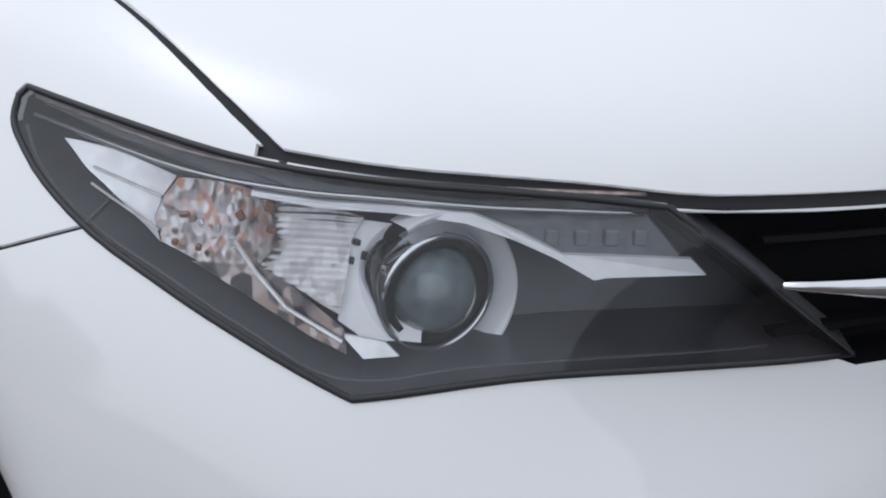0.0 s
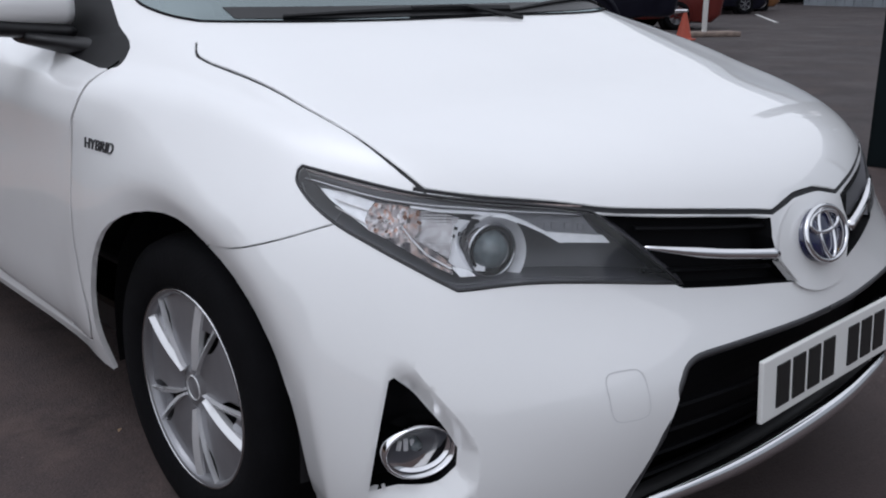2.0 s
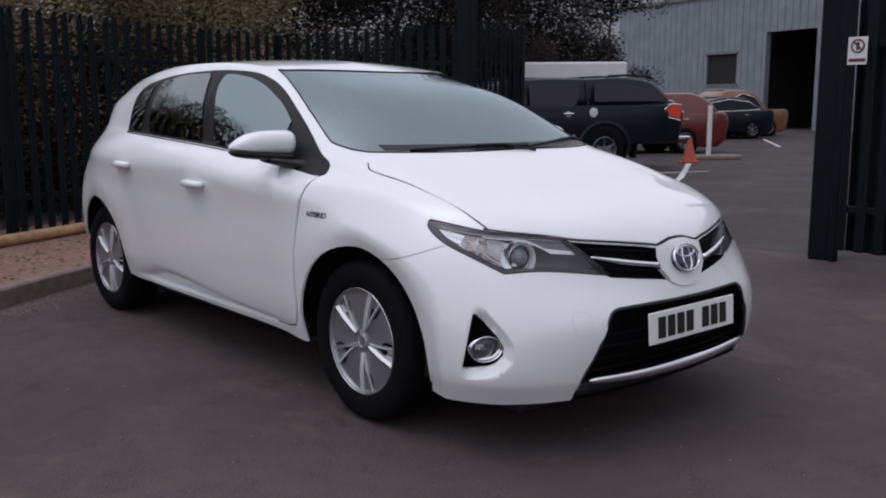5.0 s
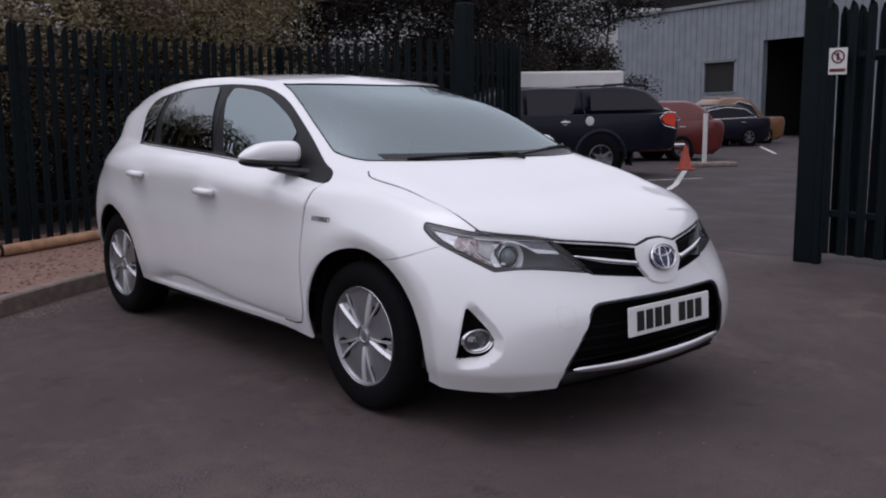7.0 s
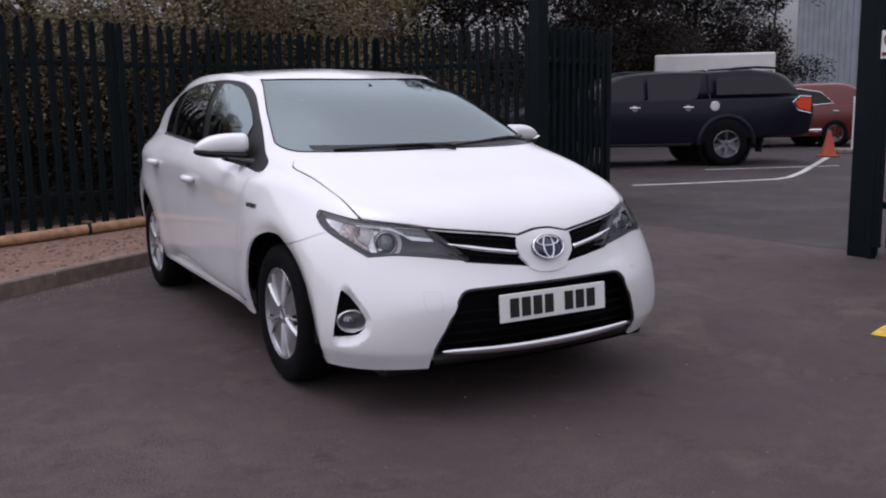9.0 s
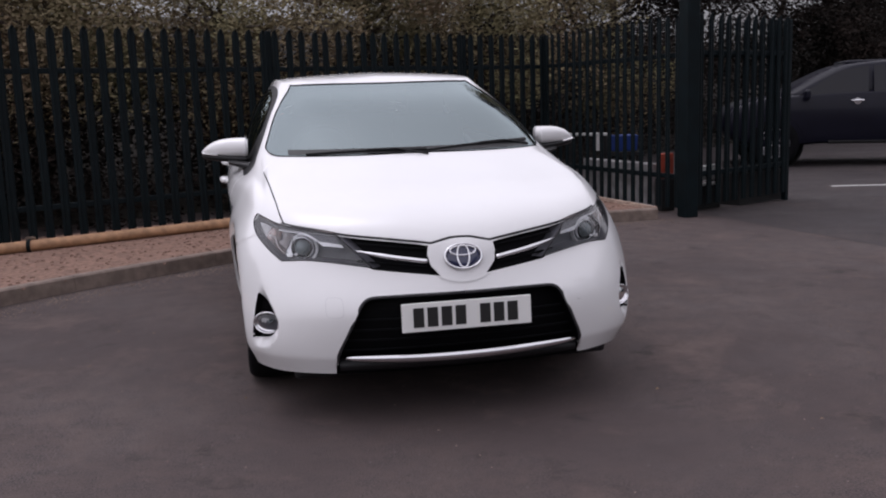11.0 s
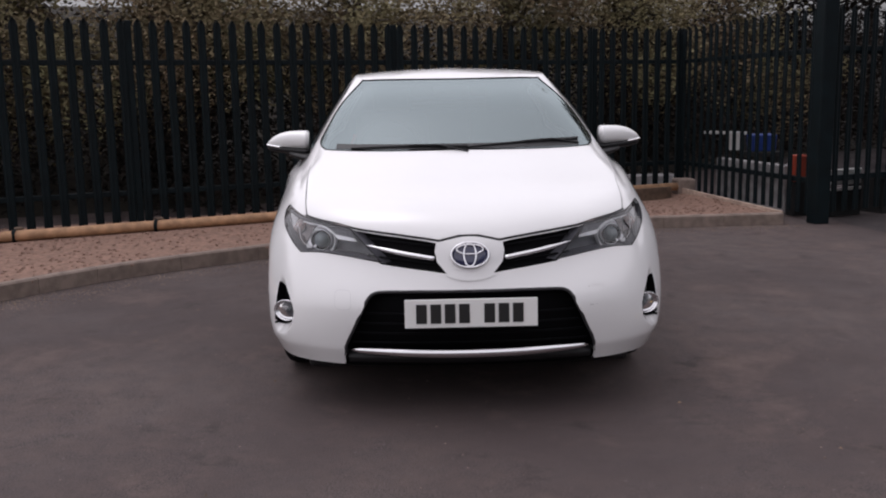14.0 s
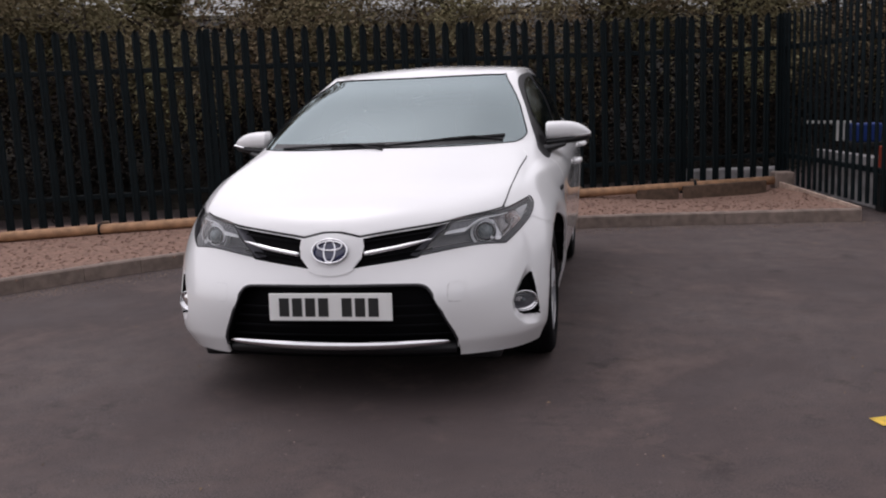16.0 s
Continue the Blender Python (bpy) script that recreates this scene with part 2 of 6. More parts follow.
def prism(bm, outline, depth, m=Matrix(), bevel=0.0):
    """A flat outline in local xz, thick along local y."""
    a = [bm.verts.new(m @ Vector((x, -depth / 2, z))) for x, z in outline]
    b = [bm.verts.new(m @ Vector((x, depth / 2, z))) for x, z in outline]
    n = len(outline)
    faces = [bm.faces.new(a), bm.faces.new(b[::-1])]
    for i in range(n):
        faces.append(bm.faces.new((a[(i + 1) % n], a[i], b[i], b[(i + 1) % n])))
    bmesh.ops.recalc_face_normals(bm, faces=faces)
    if bevel:
        bmesh.ops.bevel(bm, geom=list({e for f in faces for e in f.edges}), offset=bevel, segments=2, affect="EDGES")


def hermite(pts, counts, mirror_ends=False):
    """A smooth curve through pts (n x 3), with a number of steps in each gap; returns the samples."""
    P = np.asarray(pts, float)
    h = np.maximum(np.linalg.norm(np.diff(P, axis=0), axis=1), 1e-5)
    d = np.diff(P, axis=0) / h[:, None]
    T = np.empty_like(P)
    T[1:-1] = (d[:-1] * h[1:, None] + d[1:] * h[:-1, None]) / (h[1:] + h[:-1])[:, None]
    T[0], T[-1] = d[0], d[-1]
    if mirror_ends:
        T[0], T[-1] = (d[0][0], 0, 0), (d[-1][0], 0, 0)
    out = []
    for i, c in enumerate(counts):
        t = np.linspace(0, 1, c + 1)[:, None][: c if i < len(counts) - 1 else c + 1]
        out.append((2 * t**3 - 3 * t**2 + 1) * P[i] + (t**3 - 2 * t**2 + t) * h[i] * T[i] + (-2 * t**3 + 3 * t**2) * P[i + 1] + (t**3 - t**2) * h[i] * T[i + 1])
    return np.vstack(out)


def smooth2(pts, n=6, closed=True):
    """A rounded 2D outline through pts."""
    P = [(x, y, 0) for x, y in pts]
    if closed:
        P = P[-2:] + P + P[:2]
        s = hermite(P, [n] * (len(P) - 1))
        return [tuple(p[:2]) for p in s[2 * n: -2 * n - 1]]
    return [tuple(p[:2]) for p in hermite(P, [n] * (len(P) - 1))]


def inside(p, poly):
    x, y = p
    hit = False
    j = len(poly) - 1
    for i in range(len(poly)):
        (xi, yi), (xj, yj) = poly[i], poly[j]
        if (yi > y) != (yj > y) and x < (xj - xi) * (y - yi) / (yj - yi) + xi:
            hit = not hit
        j = i
    return hit

# ---- the white hatchback ----
# Half of the body (x < 0 in the world) as rings from the sill up to the roof edge; each ring runs from the middle of the nose
# round the flank to the middle of the tail: half width, y, z.
RING_SILL = [(0, -.835, .20), (.30, -.818, .20), (.57, -.775, .205), (.75, -.635, .20), (.828, -.43, .20), (.845, 0, .215), (.835, .45, .25), (.835, 1.2, .262), (.832, 2.0, .27), (.815, 2.6, .30), (.72, 2.95, .33), (.48, 3.22, .27), (0, 3.28, .27)]
RING_LOW = [(0, -.880, .30), (.30, -.864, .30), (.56, -.806, .30), (.76, -.675, .30), (.852, -.45, .31), (.874, 0, .34), (.862, .45, .34), (.862, 1.2, .345), (.857, 2.0, .35), (.832, 2.6, .37), (.755, 2.99, .39), (.5, 3.27, .38), (0, 3.34, .38)]
RING_MID = [(0, -.912, .46), (.30, -.888, .46), (.555, -.815, .46), (.755, -.668, .46), (.856, -.45, .475), (.886, 0, .50), (.880, .45, .50), (.882, 1.2, .51), (.880, 2.0, .52), (.848, 2.6, .54), (.785, 3.00, .56), (.53, 3.28, .56), (0, 3.345, .56)]
RING_HIGH = [(0, -.875, .60), (.30, -.825, .610), (.54, -.735, .628), (.706, -.620, .650), (.816, -.415, .690), (.876, 0, .71), (.886, .45, .72), (.888, 1.2, .735), (.888, 2.0, .755), (.862, 2.6, .78), (.77, 2.99, .79), (.52, 3.27, .79), (0, 3.34, .79)]
RING_SHOULDER = [(0, -.838, .715), (.30, -.788, .733), (.52, -.682, .760), (.68, -.528, .785), (.764, -.34, .818), (.815, 0, .875), (.862, .45, .905), (.872, 1.2, .93), (.868, 2.0, .955), (.835, 2.6, .97), (.70, 2.93, .98), (.47, 3.2, .98), (0, 3.27, .98)]
RING_HOOD = [(0, -.40, .915), (.30, -.39, .91), (.54, -.34, .895), (.695, -.23, .905), (.74, -.06, .92), (.765, .15, .945), (.828, .5, .935), (.845, 1.2, .975), (.835, 2.0, 1.005), (.80, 2.5, 1.025), (.680, 2.88, 1.035), (.44, 3.12, 1.035), (0, 3.18, 1.035)]
RING_BELT = [(0, -.05, 1.025), (.30, -.02, 1.022), (.50, .055, 1.022), (.62, .145, 1.023), (.69, .25, 1.022), (.738, .335, 1.008), (.775, .52, .985), (.787, 1.25, 1.017), (.775, 2.0, 1.050), (.748, 2.4, 1.070), (.672, 2.82, 1.09), (.43, 3.08, 1.09), (0, 3.14, 1.09)]
RING_ROOF = [(0, .93, 1.371), (.28, .955, 1.373), (.42, 1.01, 1.374), (.512, 1.08, 1.374), (.552, 1.16, 1.390), (.568, 1.28, 1.404), (.578, 1.42, 1.413), (.580, 1.70, 1.420), (.575, 2.1, 1.410), (.560, 2.5, 1.362), (.518, 2.84, 1.295), (.38, 3.03, 1.295), (0, 3.09, 1.295)]
U_STEPS, V_STEPS = 10, 9


def flank_grid():
    belt, roof = np.array(RING_BELT), np.array(RING_ROOF)
    mid = 0.5 * (belt + roof)
    bulge = np.array([.055, .055, .05, .03, .02, .018, .022, .025, .025, .022, .030, .05, .055])
    side = np.array([0, 0, .1, .3, .7, .9, 1, 1, 1, 1, .6, .2, 0.])
    front = np.array([1, 1, 1, .9, .5, .2, 0, 0, 0, 0, -.6, -1, -1.])
    mid += bulge[:, None] * np.stack([side, -0.45 * front, 0.75 * np.abs(front) + 0.35 * side], 1)
    rings = [RING_SILL, RING_LOW, RING_MID, RING_HIGH, RING_SHOULDER, RING_HOOD, RING_BELT]
    us = [U_STEPS] * 12
    low = np.array([hermite(r, us, True) for r in rings])
    top = np.array([hermite(r, us, True) for r in (belt, mid, roof)])
    cols = []
    for u in range(low.shape[1]):
        a = hermite(low[:, u], [V_STEPS] * 4 + [12, 12])
        b = hermite(top[:, u], [9, 9])
        cols.append(np.vstack([a, b[1:]]))
    g = np.array(cols)                        # u, v, 3
    x, y, z = (g[..., k] for k in range(3))
    out = np.where(x > 0.6, 1.0, 0.0)
    ramp = lambda q: np.clip(q, 0, 1) ** 2 * (3 - 2 * np.clip(q, 0, 1))
    # flared lips round the wheel openings, ending in a crease
    for cy, amp, lean in ((0.0, .012, .50), (2.56, .010, .0)):
        d = np.hypot(y - cy, z - 0.315)
        r0 = .425 + .07 * np.clip((cy - .15 - y) / .3, 0, 1)
        x += out * (amp * np.exp(-((d - r0) / .09) ** 2) - lean * np.clip(r0 - np.maximum(d, .36), 0, None) * ramp((cy + .22 - y) / .26)) * ramp((z - .12) / .08)
    # shoulder crease along the doors
    zc = np.interp(y, [0.1, .36, .79, 1.36, 2.23, 2.8], [.815, .832, .858, .915, .918, .93])
    x += out * .0135 * np.exp(-np.abs(z - zc) / .06) * ramp((y - .12) / .3) * ramp((2.95 - y) / .3)
    # hollow along the foot of the doors over a ledge on the sill
    zt = np.interp(y, [.45, .57, .83, 1.11, 1.35, 1.58, 1.756, 1.87, 1.98], [.305, .309, .316, .328, .351, .374, .371, .345, .305])
    hollow = np.clip(zt - z, 0, None) * .62
    ledge = np.clip((z - .290) / .011, 0, 1)
    x -= out * hollow * ledge * ramp((y - .42) / .1) * ramp((2.02 - y) / .08)
    return g


GRID = flank_grid()
NU, NV = GRID.shape[:2]
V_BELT = V_STEPS * 4 + 24


def car_half():
    bm = bmesh.new()
    uv = bm.faces.layers.float_vector.new("uv")
    vv = [[bm.verts.new((-p[0], p[1], p[2])) for p in col] for col in GRID]
    for u in range(NU - 1):
        for v in range(NV - 1):
            bm.faces.new((vv[u][v], vv[u][v + 1], vv[u + 1][v + 1], vv[u + 1][v]))[uv] = ((u + .5) / U_STEPS, v + .5, 0)
    # roof: blended between its front edge, its side, its rear edge and a crowned spine
    edge = GRID[:, -1]
    i0, i1 = 3 * U_STEPS, 10 * U_STEPS
    side = edge[i0:i1 + 1]
    n, k = len(side), 30
    fr, re = edge[:i0 + 1], edge[i1:][::-1]
    s_f = np.stack([np.interp(np.linspace(0, 1, k + 1), np.linspace(0, 1, len(fr)), fr[:, c]) for c in range(3)], 1)
    s_r = np.stack([np.interp(np.linspace(0, 1, k + 1), np.linspace(0, 1, len(re)), re[:, c]) for c in range(3)], 1)
    t = np.linspace(0, 1, n)
    ys = fr[0][1] + (re[0][1] - fr[0][1]) * (side[:, 1] - side[0][1]) / (side[-1][1] - side[0][1])
    zs = hermite([(0, .93, 1.371), (0, 1.12, 1.416), (0, 1.5, 1.450), (0, 2.1, 1.446), (0, 2.6, 1.402), (0, 3.09, 1.295)], [8] * 5)
    zc = np.interp(ys, zs[:, 1], zs[:, 2])
    spine = np.stack([0 * ys, ys, zc], 1)
    rows = []
    for i in range(n):
        row = []
        for j in range(k + 1):
            s = j / k
            q = (1 - s) * spine[i] + s * side[i]
            q[2] += (zc[i] - side[i][2]) * (math.sqrt(max(0, 1 - 0.9 * s**2.6)) - (1 - s) - s * math.sqrt(0.1)) * 0.8 * (1 - (1 - t[i]) ** 3) * (1 - t[i] ** 3)
            cf = s_f[j] - ((1 - s) * s_f[0] + s * s_f[-1])
            cr = s_r[j] - ((1 - s) * s_r[0] + s * s_r[-1])
            if i == 0:
                q = s_f[j]
            elif i == n - 1:
                q = s_r[j]
            else:
                q = q + cf * (1 - t[i]) ** 3 + cr * t[i] ** 3
            row.append(bm.verts.new((-q[0], q[1], q[2])))
        rows.append(row)
    for i in range(n - 1):
        for j in range(k):
            bm.faces.new((rows[i][j], rows[i][j + 1], rows[i + 1][j + 1], rows[i + 1][j]))[uv] = (50, 200, 0)
    edge_vs = [r[-1] for r in rows] + rows[0] + rows[-1] + [vv[u][-1] for u in range(NU)]
    bmesh.ops.remove_doubles(bm, verts=list(set(edge_vs)), dist=0.004)
    bm.faces.ensure_lookup_table()
    bm.normal_update()
    shell = [f for f in bm.faces if f[uv][1] < 150]
    top = [f for f in bm.faces if f[uv][1] > 150]
    if sum(f.normal.x for f in shell if f.calc_center_median().x < -0.8) > 0:
        bmesh.ops.reverse_faces(bm, faces=shell)
    if sum(f.normal.z for f in top) < 0:
        bmesh.ops.reverse_faces(bm, faces=top)
    return bm, uv


FRONT = (Vector((-1, 0, 0)), Vector((0, 0, 1)), Vector((0, 1, 0)))                       # half width, height
SIDE = (Vector((0, 1, 0)), Vector((0, 0, 1)), Vector((1, 0, 0)))                         # length, height
TOP = (Vector((-1, 0, 0)), Vector((0, 1, 0)), Vector((0, 0, -1)))                         # half width, length
CORNER = (Vector((.7071, -.7071, 0)), Vector((0, 0, 1)), Vector((.7071, .7071, 0)))              # seen squarely from the front corner


def flat(p, view):
    return (p.dot(view[0]), p.dot(view[1]))


def cut(bm, poly, view, keep, closed=True):
    """Split the faces along the outline, seen along a view; keep(centre) picks the faces that take part."""
    xs, ys = [p[0] for p in poly], [p[1] for p in poly]
    lo, hi = (min(xs) - .05, min(ys) - .05), (max(xs) + .05, max(ys) + .05)
    ax = view[0].cross(view[1])
    n = len(poly)
    for i in range(n if closed else n - 1):
        a, b = poly[i], poly[(i + 1) % n]
        if math.hypot(a[0] - b[0], a[1] - b[1]) < 1e-5:
            continue
        x0, x1, y0, y1 = min(a[0], b[0]) - .002, max(a[0], b[0]) + .002, min(a[1], b[1]) - .002, max(a[1], b[1]) + .002
        near = []
        for f in bm.faces:
            c = f.calc_center_median()
            q = flat(c, view)
            if not (lo[0] < q[0] < hi[0] and lo[1] < q[1] < hi[1]) or not keep(c):
                continue
            w = [flat(v.co, view) for v in f.verts]
            if max(p[0] for p in w) < x0 or min(p[0] for p in w) > x1 or max(p[1] for p in w) < y0 or min(p[1] for p in w) > y1:
                continue
            near.append(f)
        if not near:
            continue
        p = view[0] * a[0] + view[1] * a[1]
        d = view[0] * (b[0] - a[0]) + view[1] * (b[1] - a[1])
        geom = list({v for f in near for v in f.verts}) + list({e for f in near for e in f.edges}) + near
        bmesh.ops.bisect_plane(bm, geom=geom, dist=1e-5, plane_co=p, plane_no=d.cross(ax).normalized())


def seg_dist(p, a, b):
    ax, ay, bx, by = *a, *b
    k = max(0.0, min(1.0, ((p[0] - ax) * (bx - ax) + (p[1] - ay) * (by - ay)) / max(1e-9, (bx - ax) ** 2 + (by - ay) ** 2)))
    return math.hypot(ax + (bx - ax) * k - p[0], ay + (by - ay) * k - p[1])


def ribbon(line, width, closed=False):
    """A thin closed outline round a line, for the gap between two panels."""
    n = len(line)
    left, right = [], []
    for i, p in enumerate(line):
        a = line[(i - 1) % n] if closed or i else line[i]
        b = line[(i + 1) % n] if closed or i < n - 1 else line[i]
        d = Vector((b[0] - a[0], b[1] - a[1])).normalized()
        left.append((p[0] - d.y * width / 2, p[1] + d.x * width / 2))
        right.append((p[0] + d.y * width / 2, p[1] - d.x * width / 2))
    return left, right


LAMP = smooth2([(-.306, .8145), (-.225, .802), (-.111, .784), (-.021, .775), (.07, .767), (.11, .7625), (.168, .753)], 4, False) + [(.235, .702), (.325, .624)] + smooth2([(.30, .628), (.18, .6445), (.06, .6525), (-.043, .647)], 4, False) + smooth2([(-.050, .650), (-.112, .678), (-.177, .706), (-.256, .742), (-.300, .774), (-.3155, .794), (-.314, .808)], 4, False)
FOG = smooth2([(-.140, .520), (-.10, .478), (-.062, .438), (-.042, .408)], 4, False) + smooth2([(-.044, .378), (-.072, .350), (-.13, .334), (-.182, .328)], 4, False) + smooth2([(-.180, .34), (-.166, .42), (-.148, .515)], 3, False)
FOG_EDGE = [(-.150, .556)] + smooth2([(-.110, .540), (-.072, .502), (-.034, .462), (-.007, .416), (-.008, .368)], 4, False) + smooth2([(-.034, .330), (-.07, .315), (-.13, .299), (-.186, .292)], 4, False) + [(-.184, .33), (-.170, .42), (-.155, .53)]
LOWER = [(-.02, .522), (.20, .521)] + smooth2([(.34, .5175), (.372, .514), (.395, .503), (.412, .482)], 3, False) + [(.45, .405), (.493, .315), (.503, .285), (.507, .25), (.506, .196), (-.02, .196)]
UPPER = [(.475, .7505), (.36, .736), (.26, .7255), (.17, .714), (.132, .706), (.138, .672), (.128, .630), (.092, .588), (.15, .596), (.25, .607), (.350, .619), (.43, .66)]
SURROUND = [(-.02, .7265)] + smooth2([(.0, .7265), (.04, .724), (.085, .709), (.118, .682), (.132, .650), (.122, .612), (.090, .580), (.045, .564), (.0, .560)], 4, False) + [(-.02, .560)]
DLO = smooth2([(.335, .930), (.80, .979), (1.30, 1.012), (1.8, 1.034), (2.31, 1.056)], 5, False) + smooth2([(2.325, 1.08), (2.37, 1.19), (2.39, 1.27), (2.37, 1.305)], 4, False) + smooth2([(2.30, 1.330), (2.0, 1.366), (1.65, 1.381), (1.35, 1.378), (1.10, 1.352), (.93, 1.302), (.61, 1.150), (.381, 1.014), (.278, .952), (.276, .938), (.30, .930)], 5, False)
ARCH_F = [(-.01 + .372 * math.cos(a), .315 + .372 * math.sin(a)) for a in [math.pi * k / 24 for k in range(25)]] + [(-.382, .1), (.362, .1)]
ARCH_R = [(2.56 + .372 * math.cos(a), .316 + .372 * math.sin(a)) for a in [math.pi * k / 24 for k in range(25)]] + [(2.188, .1), (2.932, .1)]
# windscreen in front view: half width, height
SCREEN = [(-.02, 1.0), (.62, 1.0)] + smooth2([(.655, 1.024), (.685, 1.036), (.698, 1.056), (.690, 1.082)], 4, False) + smooth2([(.660, 1.152), (.640, 1.196), (.578, 1.293), (.530, 1.352), (.510, 1.385), (.49, 1.42)], 4, False) + [(-.02, 1.42)]
LAMP_TOP = smooth2([(-.118, .790), (-.021, .7795), (.07, .7715), (.11, .767), (.173, .757)], 4, False)
HOOD_GAP = smooth2([(.672, -.538), (.682, -.49), (.694, -.36), (.707, -.20), (.720, -.02), (.724, .05), (.722, .085), (.700, .125)], 5, False)
DOOR_F = smooth2([(.290, .945), (.318, .895), (.345, .80), (.365, .68), (.376, .50), (.385, .36), (.415, .308)], 4, False) + smooth2([(.50, .291), (.9, .291), (1.36, .291)], 4, False) + smooth2([(1.385, .34), (1.39, .60), (1.38, .85), (1.36, 1.0), (1.43, 1.30), (1.45, 1.372)], 4, False)
DOOR_R = smooth2([(1.36, .291), (1.8, .293), (1.98, .30)], 4, False) + smooth2([(2.06, .35), (2.13, .45), (2.23, .59), (2.33, .70), (2.37, .75), (2.38, .90), (2.36, 1.05)], 4, False)
BUMPER_GAP = smooth2([(-.16, .655), (-.26, .672), (-.36, .702), (-.440, .735)], 4, False)


def build_body(car):
    bm, uv = car_half()
    tag = bm.faces.layers.int.new("tag")
    nose = lambda c: c.y < -.12 and c.z < .86
    front = lambda c: c.y < -.55
    flank = lambda c: c.x < -.45 and c.z > .88
    wheel = lambda c: c.x < -.6 and c.z < .75
    side = lambda c: c.x < -.50
    lid = lambda c: c.z > .73 and c.y < .35
    nose_gap = [(-.02, .733), (.04, .7315), (.085, .722), (.12, .714), (.17, .7215), (.30, .737), (.44, .7515), (.476, .757)]
    gaps = []
    for line, view, keep, width, closed in (
        (HOOD_GAP, TOP, lid, .006, False), (nose_gap, FRONT, lambda c: c.y < -.45 and c.z > .68, .010, False), (LAMP_TOP, CORNER, lambda c: c.y < -.42 and c.z > .74, .007, False), (BUMPER_GAP, SIDE, lambda c: c.x < -.6 and c.y < 0, .0032, False),
        (DOOR_F[:27], SIDE, side, .009, False), (DOOR_F[34:], SIDE, side, .0035, False), (DOOR_R[9:], SIDE, side, .0035, False),
    ):
        a, b = ribbon(line, width, closed)
        gaps.append((a + b[::-1], view, keep))
    cap = [(.509 + .033 * math.copysign(abs(math.cos(t)) ** .45, math.cos(t)), .482 + .038 * math.copysign(abs(math.sin(t)) ** .45, math.sin(t))) for t in [2 * math.pi * (k + .5) / 24 for k in range(24)]]
    a, b = ribbon(cap, .0018, True)
    for poly, view, keep in [(LAMP, CORNER, nose), (FOG, CORNER, nose), (FOG_EDGE, CORNER, nose), (LOWER, FRONT, front), (UPPER, FRONT, front), (SURROUND, FRONT, front), (DLO, SIDE, flank), (ARCH_F, SIDE, wheel), (ARCH_R, SIDE, wheel)] + gaps:
        cut(bm, poly, view, keep)
    for p in (a, b):
        cut(bm, p, FRONT, front)
    screen = lambda c: c.y < 1.2 and c.z > 1.0 and c.y < .25 + (c.z - 1.0) * 2.6
    cut(bm, SCREEN, FRONT, screen)
    # scoop round the fog lamps
    close = lambda c: c.x < -.35 and c.y < -.3 and .27 < c.z < .58 and -.22 < flat(c, CORNER)[0] < .02
    bmesh.ops.triangulate(bm, faces=[f for f in bm.faces if close(f.calc_center_median())])
    for _ in range(2):
        bmesh.ops.subdivide_edges(bm, edges=[e for e in bm.edges if e.calc_length() > .013 and close((e.verts[0].co + e.verts[1].co) / 2)], cuts=1)
        bmesh.ops.triangulate(bm, faces=[f for f in bm.faces if len(f.verts) > 4 and close(f.calc_center_median())])
    ease = lambda q: max(0.0, min(1.0, q)) ** 2 * (3 - 2 * max(0.0, min(1.0, q)))
    for v in bm.verts:
        if v.co.y < -.3 and .25 < v.co.z < .62:
            h, z = flat(v.co, CORNER)
            left = np.interp(z, [.328, .42, .52], [-.180, -.166, -.145])
            d = 0.0 if inside((h, z), FOG) else min(seg_dist((h, z), FOG[i - 1], FOG[i]) for i in range(len(FOG)))
            v.co += CORNER[2] * (.034 * max(0.0, 1 - d / .036) * ease((h - left + .012) / .06) * ease((.560 - z) / .06))
        if v.co.y < -.35 and v.co.z < .275:
            v.co += Vector((0, 1, 0)).lerp(CORNER[2], ease((-.30 - v.co.x) / .3)) * ((.275 - v.co.z) * .25)
    bm.normal_update()
    nl = bm.verts.layers.float_vector.new("nrm")
    for v in bm.verts:
        v[nl] = v.normal
        if abs(v.co.x) < 1e-4:
            v[nl] = Vector((0, v.normal.y, v.normal.z)).normalized()
    names = ["body_shell", "lamp", "fog", "lower", "upper", "surround", "dlo", "arch", "windscreen", "rear_window", "hood", "front_door", "rear_door", "front_bumper", "front_fender", "cap_gap", "tail"] + ["gap_" + str(i) for i in range(len(gaps))]
    code = {n: i for i, n in enumerate(names)}
    gx, gy = [p[1] for p in HOOD_GAP], [p[0] for p in HOOD_GAP]
    door_f = DOOR_F + [(1.3, 1.6), (.2, 1.6)]
    door_r = DOOR_R + [(2.36, 1.6), (1.45, 1.6)] + [p for p in DOOR_F[::-1] if p[0] > 1.355]
